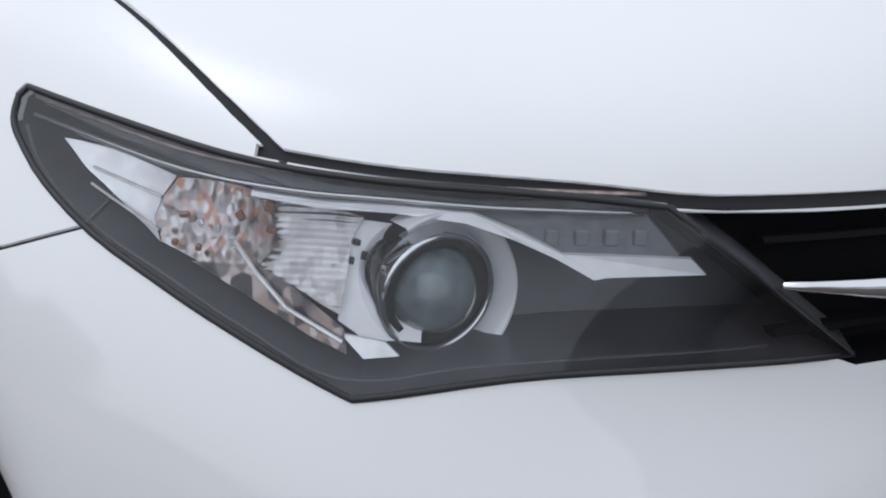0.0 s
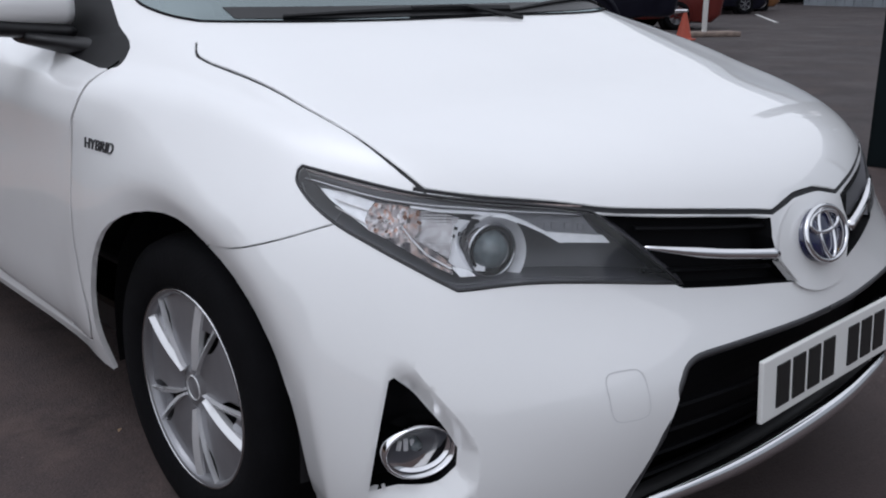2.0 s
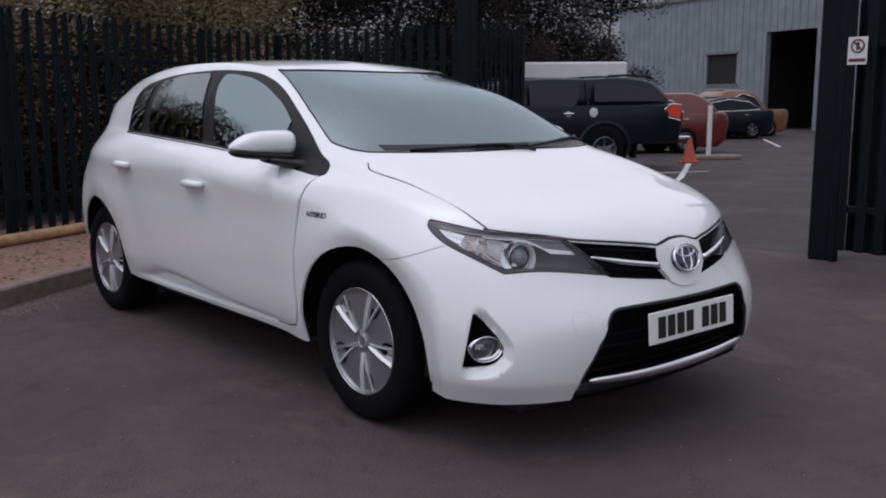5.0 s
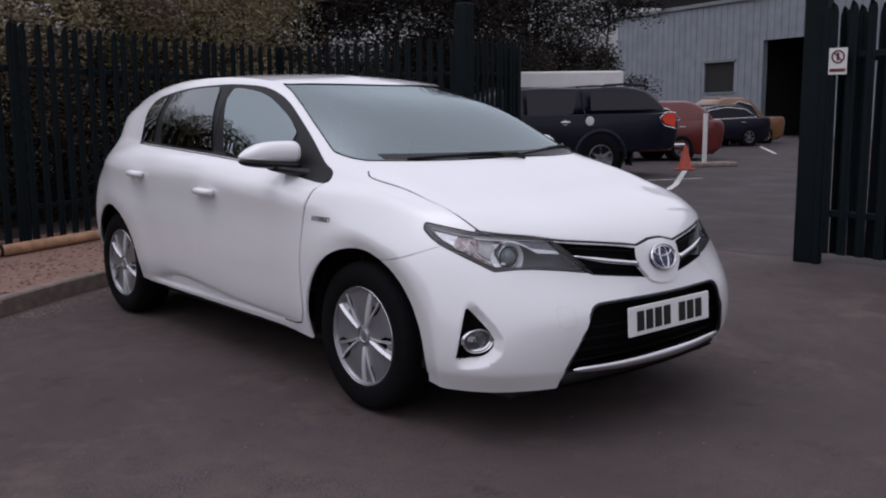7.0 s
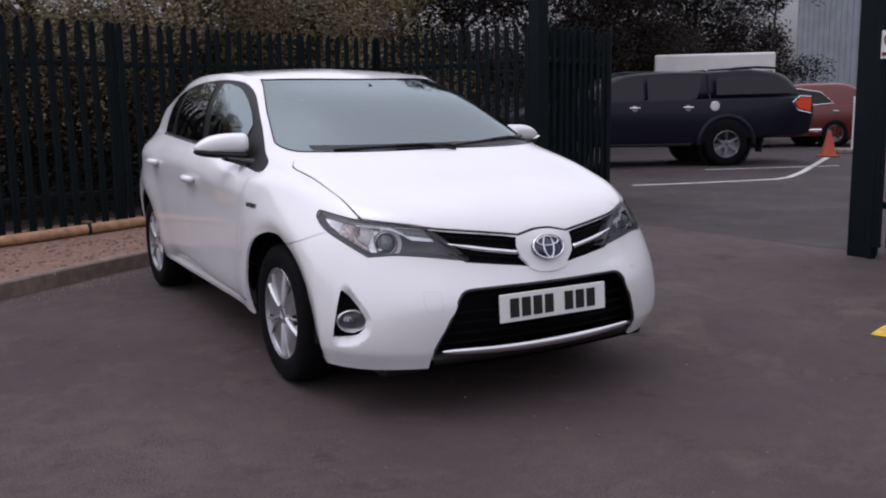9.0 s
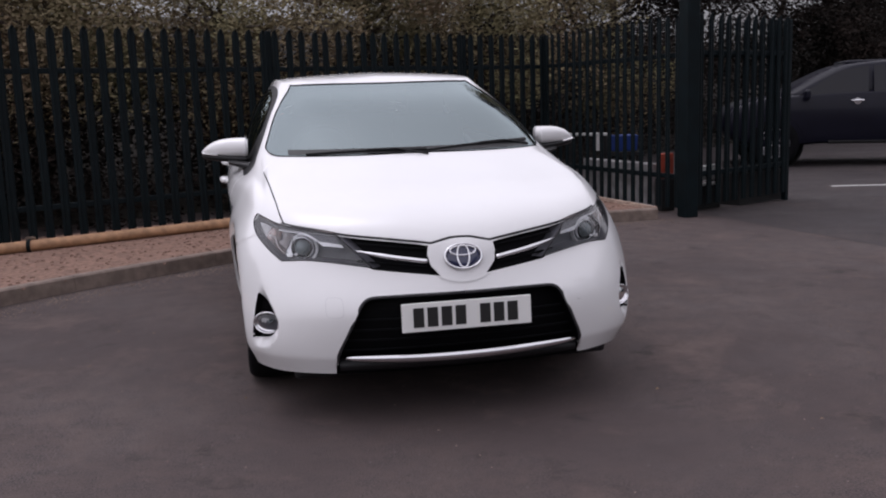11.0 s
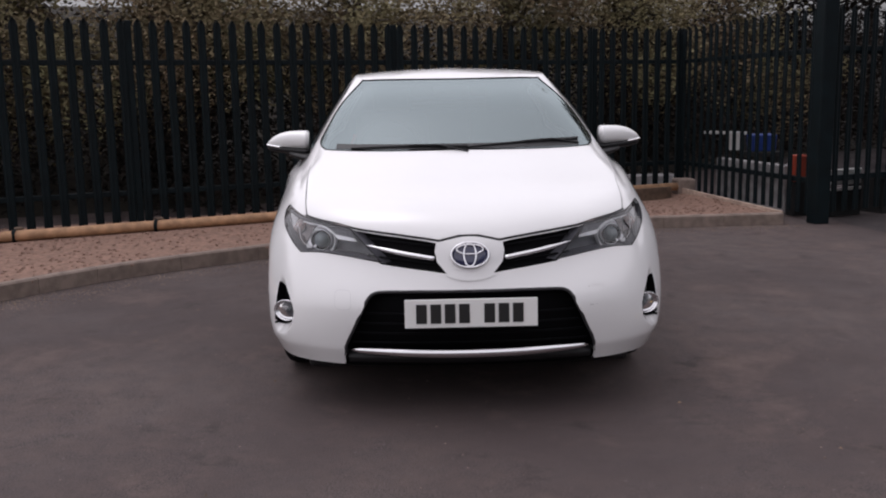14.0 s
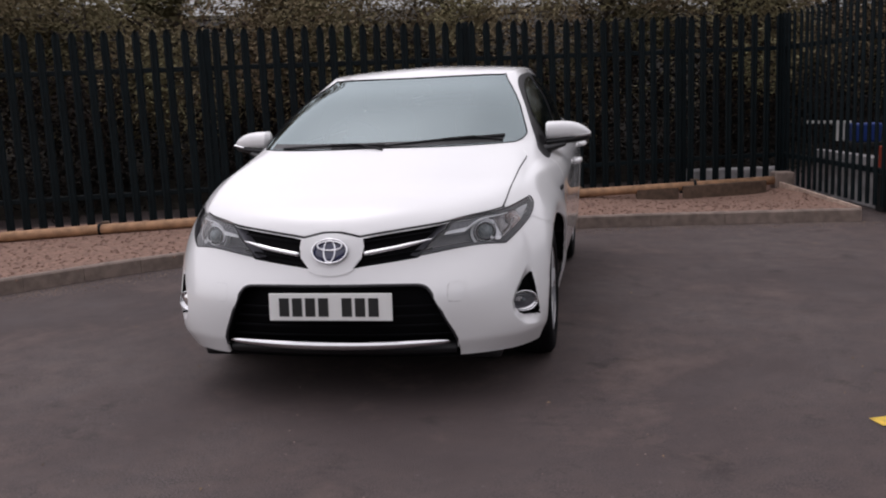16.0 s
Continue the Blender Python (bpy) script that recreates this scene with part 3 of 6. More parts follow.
    for f in bm.faces:
        c = f.calc_center_median()
        u, w = f[uv][0], f[uv][1]
        s2, t2, f2, c2 = flat(c, SIDE), flat(c, TOP), flat(c, FRONT), flat(c, CORNER)
        hit_gap = [i for i, (p, v, k) in enumerate(gaps) if k(c) and inside(flat(c, v), p)]
        if hit_gap:
            n = "gap_" + str(hit_gap[0])
        elif front(c) and inside(f2, a) != inside(f2, b):
            n = "cap_gap"
        elif nose(c) and inside(c2, LAMP):
            n = "lamp"
        elif nose(c) and inside(c2, FOG):
            n = "fog"
        elif front(c) and inside(f2, LOWER):
            n = "lower"
        elif front(c) and inside(f2, UPPER):
            n = "upper"
        elif front(c) and inside(f2, SURROUND):
            n = "surround"
        elif wheel(c) and (inside(s2, ARCH_F) or inside(s2, ARCH_R)):
            n = "arch"
        elif flank(c) and inside(s2, DLO):
            n = "dlo"
        elif V_BELT < w < 150 and u < 6 and inside(f2, SCREEN):
            n = "windscreen"
        elif w > V_BELT and w < 150 and u > 10.5:
            n = "rear_window"
        elif u > 9.75 and u < 11.1 and 30 < w < 42:
            n = "tail"
        elif w < V_BELT and c.y < .2 and u < 4.6 and c.z > .70 and t2[0] < np.interp(c.y, gx, gy) and (c2[1] > np.interp(c2[0], [p[0] for p in LAMP_TOP], [p[1] for p in LAMP_TOP]) if -.125 < c2[0] < .165 and c.z < .84 else f2[1] > np.interp(f2[0], [p[0] for p in nose_gap], [p[1] for p in nose_gap])):
            n = "hood"
        elif w < V_BELT + 4 and side(c) and inside(s2, door_f):
            n = "front_door"
        elif w < V_BELT + 4 and side(c) and inside(s2, door_r):
            n = "rear_door"
        elif w < 44 and c.y < -.10 and (c.y < -.455 or c.z < np.interp(c.y, [-.455, -.36, -.26, -.16], [.742, .702, .672, .655])):
            n = "front_bumper"
        elif w < V_BELT and c.y < .46 and u < 7 and c.z > .20:
            n = "front_fender"
        else:
            n = "body_shell"
        f[tag] = code[n]
    bvh = BVHTree.FromBMesh(bm)

    def pick(name, flip=False, both=False, push=0.0, hem=0.0):
        """A copy of the faces with that tag: one side, its mirror image, or both; push: inwards; hem: folded edges of that depth."""
        b = bm.copy()
        bt, bn = b.faces.layers.int["tag"], b.verts.layers.float_vector["nrm"]
        bmesh.ops.delete(b, geom=[f for f in b.faces if f[bt] != code[name]], context="FACES")
        if push:
            for v in b.verts:
                v.co -= Vector(v[bn]) * push
        if hem:
            es = [e for e in b.edges if e.is_boundary and max(abs(v.co.x) for v in e.verts) > 1e-3]
            r = bmesh.ops.extrude_edge_only(b, edges=es)
            for v in r["geom"]:
                if isinstance(v, bmesh.types.BMVert):
                    v.co -= Vector(v[bn]) * hem
        if flip or both:
            src = list(b.verts) + list(b.edges) + list(b.faces)
            if both:
                d = bmesh.ops.duplicate(b, geom=src)
                vs, fs = [g for g in d["geom"] if isinstance(g, bmesh.types.BMVert)], [g for g in d["geom"] if isinstance(g, bmesh.types.BMFace)]
            else:
                vs, fs = list(b.verts), list(b.faces)
            for v in vs:
                v.co.x *= -1
                k = v[bn]
                v[bn] = (-k[0], k[1], k[2])
            bmesh.ops.reverse_faces(b, faces=fs)
            if both:
                bmesh.ops.remove_doubles(b, verts=[v for v in b.verts if abs(v.co.x) < 1e-4], dist=1e-5)
        b.verts.index_update()
        return b, [tuple(v[bn]) for v in b.verts]

    def panel(name, mat, parent=car, tag_name=None, label="", **k):
        b, nr = pick(tag_name or name, **k)
        return part(name, b, mat, parent, label, True, nr)

    panel("body_shell", M["paint"], both=True, hem=.012)
    panel("hood", M["paint"], both=True, hem=.010)
    panel("front_bumper", M["paint"], both=True, hem=.012)
    panel("cabin_lining", M["cabin"], tag_name="body_shell", both=True, push=.03)
    for i in range(len(gaps)):
        for flip in (False, True) if i != 1 else (False,):
            panel("panel_gap", M["gap"], tag_name="gap_" + str(i), flip=flip, both=i == 1, push=.005)
    panel("towing_eye_cover_gap", M["seam"], tag_name="cap_gap", push=.001)
    panel("windscreen", M["wind"], both=True, label="tinted windscreen reflecting grey sky").visible_shadow = False
    b, nr = pick("windscreen", both=True)
    edges = [e for e in b.edges if e.is_boundary]
    nxt = defaultdict(list)
    for e in edges:
        p, q = e.verts
        nxt[p].append(q)
        nxt[q].append(p)
    loop, prev = [edges[0].verts[0]], None
    while True:
        go = [q for q in nxt[loop[-1]] if q is not prev and q is not loop[0]]
        if not go or len(loop) > 2000:
            break
        prev = loop[-1]
        loop.append(go[0])
    sb = bmesh.new()
    tube(sb, [v.co + Vector((0, -.001, .001)) for v in loop[::2]], .0032, 6, True)
    part("windscreen_seal", sb, M["pit"], car, smooth=True)
    b.free()
    panel("rear_window", M["privacy"], both=True)
    panel("emblem_surround", M["paint"], tag_name="surround", both=True, push=-.006, hem=.02)
    for flip in (False, True):
        panel("front_fender", M["paint"], flip=flip, hem=.012)
        panel("tail_lamp", M["red"], tag_name="tail", flip=flip, label="red tail lamp")
    return bm, bvh, pick, panel


def recess(b, normals_off, depth):
    """Sink a patch of faces inwards along a direction, leaving walls round it."""
    old = list(b.faces)
    r = bmesh.ops.extrude_face_region(b, geom=old)
    bmesh.ops.delete(b, geom=[f for f in old if f.is_valid], context="FACES")
    d = Vector(normals_off) * depth
    for v in r["geom"]:
        if isinstance(v, bmesh.types.BMVert):
            v.co += d
    return b


def ellipse_ring(bm, rx, rz, r, m, seg=40, flat_=1.0):
    tube(bm, [m @ Vector((rx * math.cos(a), 0, rz * math.sin(a))) for a in [2 * math.pi * k / seg for k in range(seg)]], r, 8, True, up=(0, 1, 0.001))


def build_wheel(car, at, flip):
    """A silver wheel with five double-ridged spokes and flat panels between them; local z points outwards."""
    x, y, z = at
    m = Matrix.Translation(at) @ (pose(0, 0, 0, 0, -90, 0) if not flip else pose(0, 0, 0, 0, 90, 0))
    hub = new("wheel")
    hub.parent = car
    bm = bmesh.new()
    prof = [(.202, -.165), (.245, -.185), (.285, -.185), (.306, -.172), (.313, -.14), (.316, -.085), (.313, -.03), (.305, .0), (.287, .014), (.25, .018), (.222, .013), (.206, .004), (.197, -.04), (.197, -.14)]
    lathe(bm, prof, m, 72, True)
    bmesh.ops.recalc_face_normals(bm, faces=bm.faces)
    part("tyre", bm, M["rubber"], hub, smooth=True)
    m = m @ Matrix.Diagonal((.965, .965, 1, 1))
    bm = bmesh.new()
    lathe(bm, [(.198, -.16), (.212, -.16), (.205, -.14), (.196, -.05), (.200, -.012), (.205, .003), (.213, .006), (.217, .002), (.214, -.012), (.212, -.05), (.198, -.16)], m, 72)
    bmesh.ops.recalc_face_normals(bm, faces=bm.faces)
    part("rim", bm, M["alloy"], hub, smooth=True)
    bm = bmesh.new()
    lathe(bm, [(.2115, .0035), (.2125, .0075), (.2150, .0075), (.2165, .003)], m, 72)
    part("rim_lip", bm, M["satin"], hub, "bright machined rim lip", True)
    wedge = lambda r: .008 + .215 * max(0.0, r - .055)
    ridge = lambda r: min(.0125, wedge(r) * .8)
    slot = lambda r: .015 * max(0.0, math.sin(math.pi * min(1.0, max(0.0, (r - .125) / .08)))) ** .6
    inward = m.to_3x3() @ Vector((0, 0, -1))

    def fan(name, lo, hi, height, mat, label="", r0=.048, r1=.2115, n_r=16, n_a=4):
        """A thin plate of the wheel face between two edges, given as angles over the radius."""
        bm = bmesh.new()
        rows = []
        for i in range(n_r + 1):
            r = r0 + (r1 - r0) * i / n_r
            row = []
            for q in range(n_a + 1):
                w = lo(r) + (hi(r) - lo(r)) * q / n_a
                row.append(bm.verts.new(m @ Vector((r * math.cos(w), r * math.sin(w), height(r, q / n_a)))))
            rows.append(row)
        for p, q in zip(rows, rows[1:]):
            for u in range(n_a):
                bm.faces.new((p[u], p[u + 1], q[u + 1], q[u]))
        bmesh.ops.recalc_face_normals(bm, faces=bm.faces)
        for v in bmesh.ops.extrude_face_region(bm, geom=bm.faces[:])["geom"]:
            if isinstance(v, bmesh.types.BMVert):
                v.co += inward * .012
        bmesh.ops.recalc_face_normals(bm, faces=bm.faces)
        return part(name, bm, mat, hub, label)

    dish = lambda r: .006 * math.sin(math.pi * min(1.0, (r - .04) / .17))
    for k in range(5):
        a0 = 2 * math.pi * k / 5 + radians(46 if not flip else -46)
        c, sn = math.cos(a0), math.sin(a0)
        step = 2 * math.pi / 5
        # broad flat panel, then a spoke of two ridges with a hollow between them
        fan("panel", lambda r: a0 + (wedge(r) + slot(r)) / r, lambda r: a0 + step - (wedge(r) + slot(r)) / r, lambda r, q: dish(r) - .007 - .003 * math.sin(math.pi * q), M["alloy"], n_a=8)
        for sg in (-1, 1):
            fan("spoke_ridge", lambda r: a0 + sg * (wedge(r) - ridge(r)) / r, lambda r: a0 + sg * wedge(r) / r, lambda r, q: dish(r) - .006 + .009 * q, M["ridge"], "bright bevelled spoke ridge", n_a=3)
        fan("spoke_floor", lambda r: a0 - (wedge(r) - ridge(r)) / r, lambda r: a0 + (wedge(r) - ridge(r)) / r, lambda r, q: dish(r) - .012 - .010 * math.sin(math.pi * q), M["alloy"], r0=.150)
        fan("spoke_groove", lambda r: a0 - (wedge(r) - ridge(r)) / r, lambda r: a0 + (wedge(r) - ridge(r)) / r, lambda r, q: dish(r) - .024, M["pit"], r1=.152, n_r=8)
        bm = bmesh.new()
        lathe(bm, [(.0003, .0), (.009, .0), (.011, -.003), (.011, -.02)], m @ Matrix.Translation((.062 * c, .062 * sn, -.0125)) @ Matrix.Diagonal((1.5, 1, 1, 1)), 12)
        part("bolt_hole", bm, M["pit"], hub)
    bm = bmesh.new()
    lathe(bm, [(0.0005, -.004), (.030, -.004), (.033, -.007), (.048, -.009), (.056, -.013), (.060, -.03)], m, 40)
    part("hub_cap", bm, M["alloy"], hub, smooth=True)
    bm = bmesh.new()
    lathe(bm, [(.024, -.0035), (.026, -.001), (.028, -.0035)], m, 40)
    part("hub_ring", bm, M["ridge"], hub, smooth=True)
    bm = bmesh.new()
    lathe(bm, [(.06, -.075), (.130, -.075), (.132, -.078), (.132, -.095), (.06, -.095)], m, 40)
    part("brake_disc", bm, M["disc"], hub, smooth=False)
    bm = bmesh.new()
    lathe(bm, [(.195, -.10), (.135, -.11), (.05, -.11), (.0005, -.11)], m, 32)
    part("inner_barrel", bm, M["black"], hub)
    return hub


def build_mirror(car, s):
    """Door mirror; s = -1 on the driver's side."""
    holder = new("wing_mirror")
    holder.parent = car
    power = lambda q, e: math.copysign(abs(q) ** e, q)
    for name, mat in (("mirror_cap", M["paint"]), ("mirror_base", M["black"])):
        bm = bmesh.new()
        rows = []
        n_a, n_b = 18, 28
        for i in range(n_a + 1):
            t = 1 - (1 - i / n_a) ** 1.5               # from the door side outwards
            close = (1 - t ** 7) ** .5 if i < n_a else .05
            hi, lo = 1.106 + .004 * t - .052 * t ** 3.6, 1.003 + .016 * t ** 1.5
            if name == "mirror_base":
                hi, lo = lo + .012 + .012 * t, lo - .026 + .006 * t
            zm, hz = (hi + lo) / 2 - .004 * t, (hi - lo) / 2 * max(close, .12)
            front, back = (.075 - .02 * t) * close, (.045 - .012 * t) * close
            yc = .585 + .068 * t
            rows.append([bm.verts.new((s * (.783 + .236 * t), yc + (power(math.cos(q), .75) * (front if math.cos(q) < 0 else back)), zm + hz * power(math.sin(q), .8))) for q in [2 * math.pi * j / n_b for j in range(n_b)]])
        for p, q in zip(rows, rows[1:]):
            for j in range(n_b):
                bm.faces.new((p[j], p[(j + 1) % n_b], q[(j + 1) % n_b], q[j]))
        ends = [bm.faces.new(rows[0]), bm.faces.new(rows[-1])]
        bmesh.ops.recalc_face_normals(bm, faces=bm.faces)
        bmesh.ops.bevel(bm, geom=list(ends[0].edges), offset=.006, segments=2, affect="EDGES")
        part(name, bm, mat, holder, smooth=True)
    bm = bmesh.new()
    rows = []
    for t in (0, .25, .5, .75, 1):
        x, y, z, hh, d = .755 + .13 * t, .47 + .11 * t, .955 + .030 * t, .05 - .026 * t, .055 + .01 * t
        rows.append([bm.verts.new((s * x, y + d * math.cos(a), z + hh * .55 * math.sin(a))) for a in [2 * math.pi * k / 14 for k in range(14)]])
    for i in range(4):
        for k in range(14):
            bm.faces.new((rows[i][k], rows[i][(k + 1) % 14], rows[i + 1][(k + 1) % 14], rows[i + 1][k]))
    bm.faces.new(rows[-1])
    bmesh.ops.recalc_face_normals(bm, faces=bm.faces)
    part("mirror_arm", bm, M["black"], holder, smooth=True)
    bm = bmesh.new()
    box(bm, (.004, .15, .070), (s * .880, .638, 1.056), (0, 0, s * -76), .01)
    part("mirror_glass", bm, M["chrome"], holder)
    bm = bmesh.new()
    tube(bm, [(s * (.935 + .085 * t), .568 + .055 * t, 1.020 + .012 * t) for t in (0, .3, .6, .9)], .009, 8, flat=.7)
    part("side_repeater", bm, M["lens"], holder)
    return holder


def build_car():
    car = thing("car", "white five-door hatchback parked on the tarmac, clean gloss paint", "car")
    bm0, bvh, pick, panel = build_body(car)
    D = Vector((.7071, .7071, 0))

    def on(view, a, b, depth=0.0, s=-1):
        """A point of the body surface by its place in a view, sunk by depth; s = 1 for the mirror side."""
        d = view[2]
        p = view[0] * a + view[1] * b - d * 4
        hit = bvh.ray_cast(p, d)[0]
        if hit is None:
            hit = view[0] * a + view[1] * b
        q = hit + d * depth
        return Vector((q.x * -s, q.y, q.z))

    # doors, windows, handles
    for flip in (False, True):
        s = 1 if flip else -1
        for name, hy, hz, y0, y1 in (("front_door", 1.235, .842, -1, 1.385), ("rear_door", 2.07, .893, 1.385, 3)):
            door = panel(name, M["paint"], flip=flip, hem=.012)
            bm = bmesh.new()
            pts = []
            for k in range(9):
                t = k / 8
                q = on(SIDE, hy - .095 + .19 * t, hz + .004 * math.sin(math.pi * t), 0, s)
                pts.append(q + Vector((s * (.004 + .030 * math.sin(math.pi * min(1, max(0, t))) ** .5), 0, 0)))
            tube(bm, pts, lambda t: .0165 + .004 * math.sin(math.pi * t), 12, flat=.9)
            part("door_handle", bm, M["paint"], door, smooth=True)
            bm = bmesh.new()
            q = on(SIDE, hy + .02, hz - .012, 0, s)
            rows = []
            for r, dd in ((.056, .0012), (.050, .0016), (.042, .0004), (.012, .0002)):
                rows.append([bm.verts.new(on(SIDE, hy + .02 + r * 1.25 * math.cos(a), hz - .008 + r * .8 * math.sin(a), 0, s) + Vector((s * dd, 0, 0))) for a in [2 * math.pi * k / 20 for k in range(20)]])
            for i in range(3):
                for k in range(20):
                    bm.faces.new((rows[i][k], rows[i][(k + 1) % 20], rows[i + 1][(k + 1) % 20], rows[i + 1][k]))
            part("handle_cup", bm, M["paint"], door, smooth=True)
        # window band: black frames with three panes let in
        b, nr = pick("dlo", flip=flip)
        part("window_frame", b, M["frame"], car, "black window frames and pillars", True, nr)
        panes = (
            ("front_pane", smooth2([(.655, .992), (.85, 1.004), (1.215, 1.026)], 4, False) + smooth2([(1.25, 1.06), (1.33, 1.20), (1.40, 1.345), (1.385, 1.357)], 3, False) + smooth2([(1.30, 1.354), (1.12, 1.328), (.90, 1.258), (.74, 1.186), (.665, 1.140)], 4, False), M["wind"]),
            ("rear_pane", smooth2([(1.375, 1.037), (1.7, 1.050), (1.99, 1.062)], 4, False) + smooth2([(2.015, 1.09), (2.065, 1.20), (2.080, 1.315)], 3, False) + smooth2([(2.06, 1.340), (1.85, 1.362), (1.57, 1.368)], 3, False) + smooth2([(1.545, 1.35), (1.45, 1.19), (1.37, 1.05)], 3, False), M["privacy"]),
            ("quarter_pane", [(2.125, 1.068), (2.29, 1.073)] + smooth2([(2.31, 1.095), (2.35, 1.19), (2.363, 1.265)], 3, False) + [(2.345, 1.292), (2.25, 1.318), (2.165, 1.330), (2.16, 1.20)], M["privacy"]),
        )
        for name, outline, mat in panes:
            bm = bmesh.new()
            vs = [bm.verts.new((0, p[0], p[1])) for p in outline]
            bm.faces.new(vs)
            for k in range(23):
                bmesh.ops.bisect_plane(bm, geom=bm.verts[:] + bm.edges[:] + bm.faces[:], plane_co=(0, .60 + k * .08, 0), plane_no=(0, 1, 0))
            for k in range(11):
                bmesh.ops.bisect_plane(bm, geom=bm.verts[:] + bm.edges[:] + bm.faces[:], plane_co=(0, 0, 1.01 + k * .033), plane_no=(0, 0, 1))
            for v in bm.verts:
                q = on(SIDE, v.co.y, v.co.z, 0, s)
                v.co = q + Vector((s * .005, 0, .002))
            bmesh.ops.recalc_face_normals(bm, faces=bm.faces)
            if sum(f.normal.x for f in bm.faces) * s < 0:
                bmesh.ops.reverse_faces(bm, faces=bm.faces)
            part(name, bm, mat, car, "dark reflective side glass", True)
        bm = bmesh.new()
        tube(bm, [on(SIDE, y, z, 0, s) + Vector((s * .003, 0, 0)) for y, z in smooth2([(.66, .976), (.80, .985), (1.30, 1.015), (1.8, 1.038), (2.28, 1.058)], 6, False)], .006, 6)
        part("belt_moulding", bm, M["satin"], car, smooth=True)

        # headlamp
        lamp = new("headlamp")
        lamp.parent = car
        tagged(lamp, "dark-bezelled headlamp with projector and clear lens")
        b, nr = pick("lamp", flip=flip)
        lens = part("lens", b, M["lens"], lamp, "clear polycarbonate lens", True, nr)
        lens.visible_shadow = False
        b, nr = pick("lamp", flip=False)
        for v in b.verts:
            v.co += D * .004
        recess(b, D, .090)
        if flip:
            for v in b.verts:
                v.co.x *= -1
        bmesh.ops.recalc_face_normals(b, faces=b.faces)
        part("bezel", b, M["bezel"], lamp, "dark grey bezel")
        bm = bmesh.new()
        mid = Vector((sum(p[0] for p in LAMP) / len(LAMP), sum(p[1] for p in LAMP) / len(LAMP), 0))
        tube(bm, [on(CORNER, p[0] + (mid.x - p[0]) * .012, p[1] + (mid.y - p[1]) * .03, .0005, s) for p in LAMP], .0027, 8, True)
        part("lens_seal", bm, M["seal"], lamp, "grey rubber seal", True)

        def L(h, z, d):
            return on(CORNER, h, z, d, s)

        def sheet(points, d0, d1, thick=.004):
            """A thin plate over an outline inside the lamp."""
            bm = bmesh.new()
            n = len(points)
            a = [bm.verts.new(L(h, z, d0 + (d1 - d0) * i / n)) for i, (h, z) in enumerate(points)]
            c = [bm.verts.new(v.co + Vector((D.x * -s, D.y, 0)) * thick) for v in a]
            fs = [bm.faces.new(a), bm.faces.new(c[::-1])] + [bm.faces.new((a[i], a[(i + 1) % n], c[(i + 1) % n], c[i])) for i in range(n)]
            bmesh.ops.recalc_face_normals(bm, faces=fs)
            return bm

        def bowl(name, outline, depth, bulge, mat, label="", seed=1, jitter=.0004):
            """A smooth hollow mirror patch over an outline inside the lamp."""
            rr = random.Random(seed)
            bm = bmesh.new()
            bm.faces.new([bm.verts.new((h, 0, z)) for h, z in outline])
            ch, cz = sum(p[0] for p in outline) / len(outline), sum(p[1] for p in outline) / len(outline)
            span = max(math.hypot(p[0] - ch, p[1] - cz) for p in outline)
            for k in range(-12, 13):
                for co, no in (((ch + k * .011, 0, 0), (1, 0, 0)), ((0, 0, cz + k * .011), (0, 0, 1))):
                    bmesh.ops.bisect_plane(bm, geom=bm.verts[:] + bm.edges[:] + bm.faces[:], plane_co=co, plane_no=no)
            for v in bm.verts:
                r = math.hypot(v.co.x - ch, v.co.z - cz) / span
                v.co = L(v.co.x, v.co.z, depth + bulge * (1 - r * r) + rr.uniform(-jitter, jitter))
            bmesh.ops.recalc_face_normals(bm, faces=bm.faces)
            return part(name, bm, mat, lamp, label, True)

        bowl("outer_reflector", [(-0.273, 0.780), (-0.235, 0.775), (-0.180, 0.764), (-0.190, 0.751), (-0.195, 0.737), (-0.188, 0.724), (-0.222, 0.743), (-0.254, 0.762)], .016, .010, M["bright"], "bright outer reflector wing")
        for k in range(2):
            bm = bmesh.new()
            tube(bm, [L(-.245 + .055 * t, .765 - .010 * k - .014 * t - .010 * k * t, .016 + .006 * t) for t in (0, .33, .66, 1)], .0011, 6)
            part("reflector_rib", bm, M["fluted"], lamp)
        bowl("indicator_reflector", [(-0.180, 0.762), (-0.154, 0.761), (-0.125, 0.759), (-0.108, 0.745), (-0.103, 0.729), (-0.118, 0.712), (-0.135, 0.710), (-0.162, 0.712), (-0.190, 0.723), (-0.197, 0.735), (-0.192, 0.749)], .022, .012, M["indic"], "faceted indicator reflector with an amber tinge", 8)
        bowl("fluted_reflector", [(-0.128, 0.757), (-0.075, 0.751), (-0.044, 0.744), (-0.053, 0.729), (-0.054, 0.713), (-0.058, 0.686), (-0.071, 0.691), (-0.095, 0.702), (-0.121, 0.710), (-0.106, 0.727), (-0.111, 0.742)], .026, .010, M["flute"], "fluted grey mirror reflector", 11)
        # lower reflector: its shade is painted by dark facet tints
        bowl("lower_reflector", [(-0.164, 0.715), (-0.135, 0.714), (-0.118, 0.715), (-0.093, 0.704), (-0.054, 0.680), (-0.051, 0.665), (-0.077, 0.674), (-0.120, 0.694)], .022, .006, M["shade"], "lower reflector with shade put into its facet tints", 12)
        rr = random.Random(23)
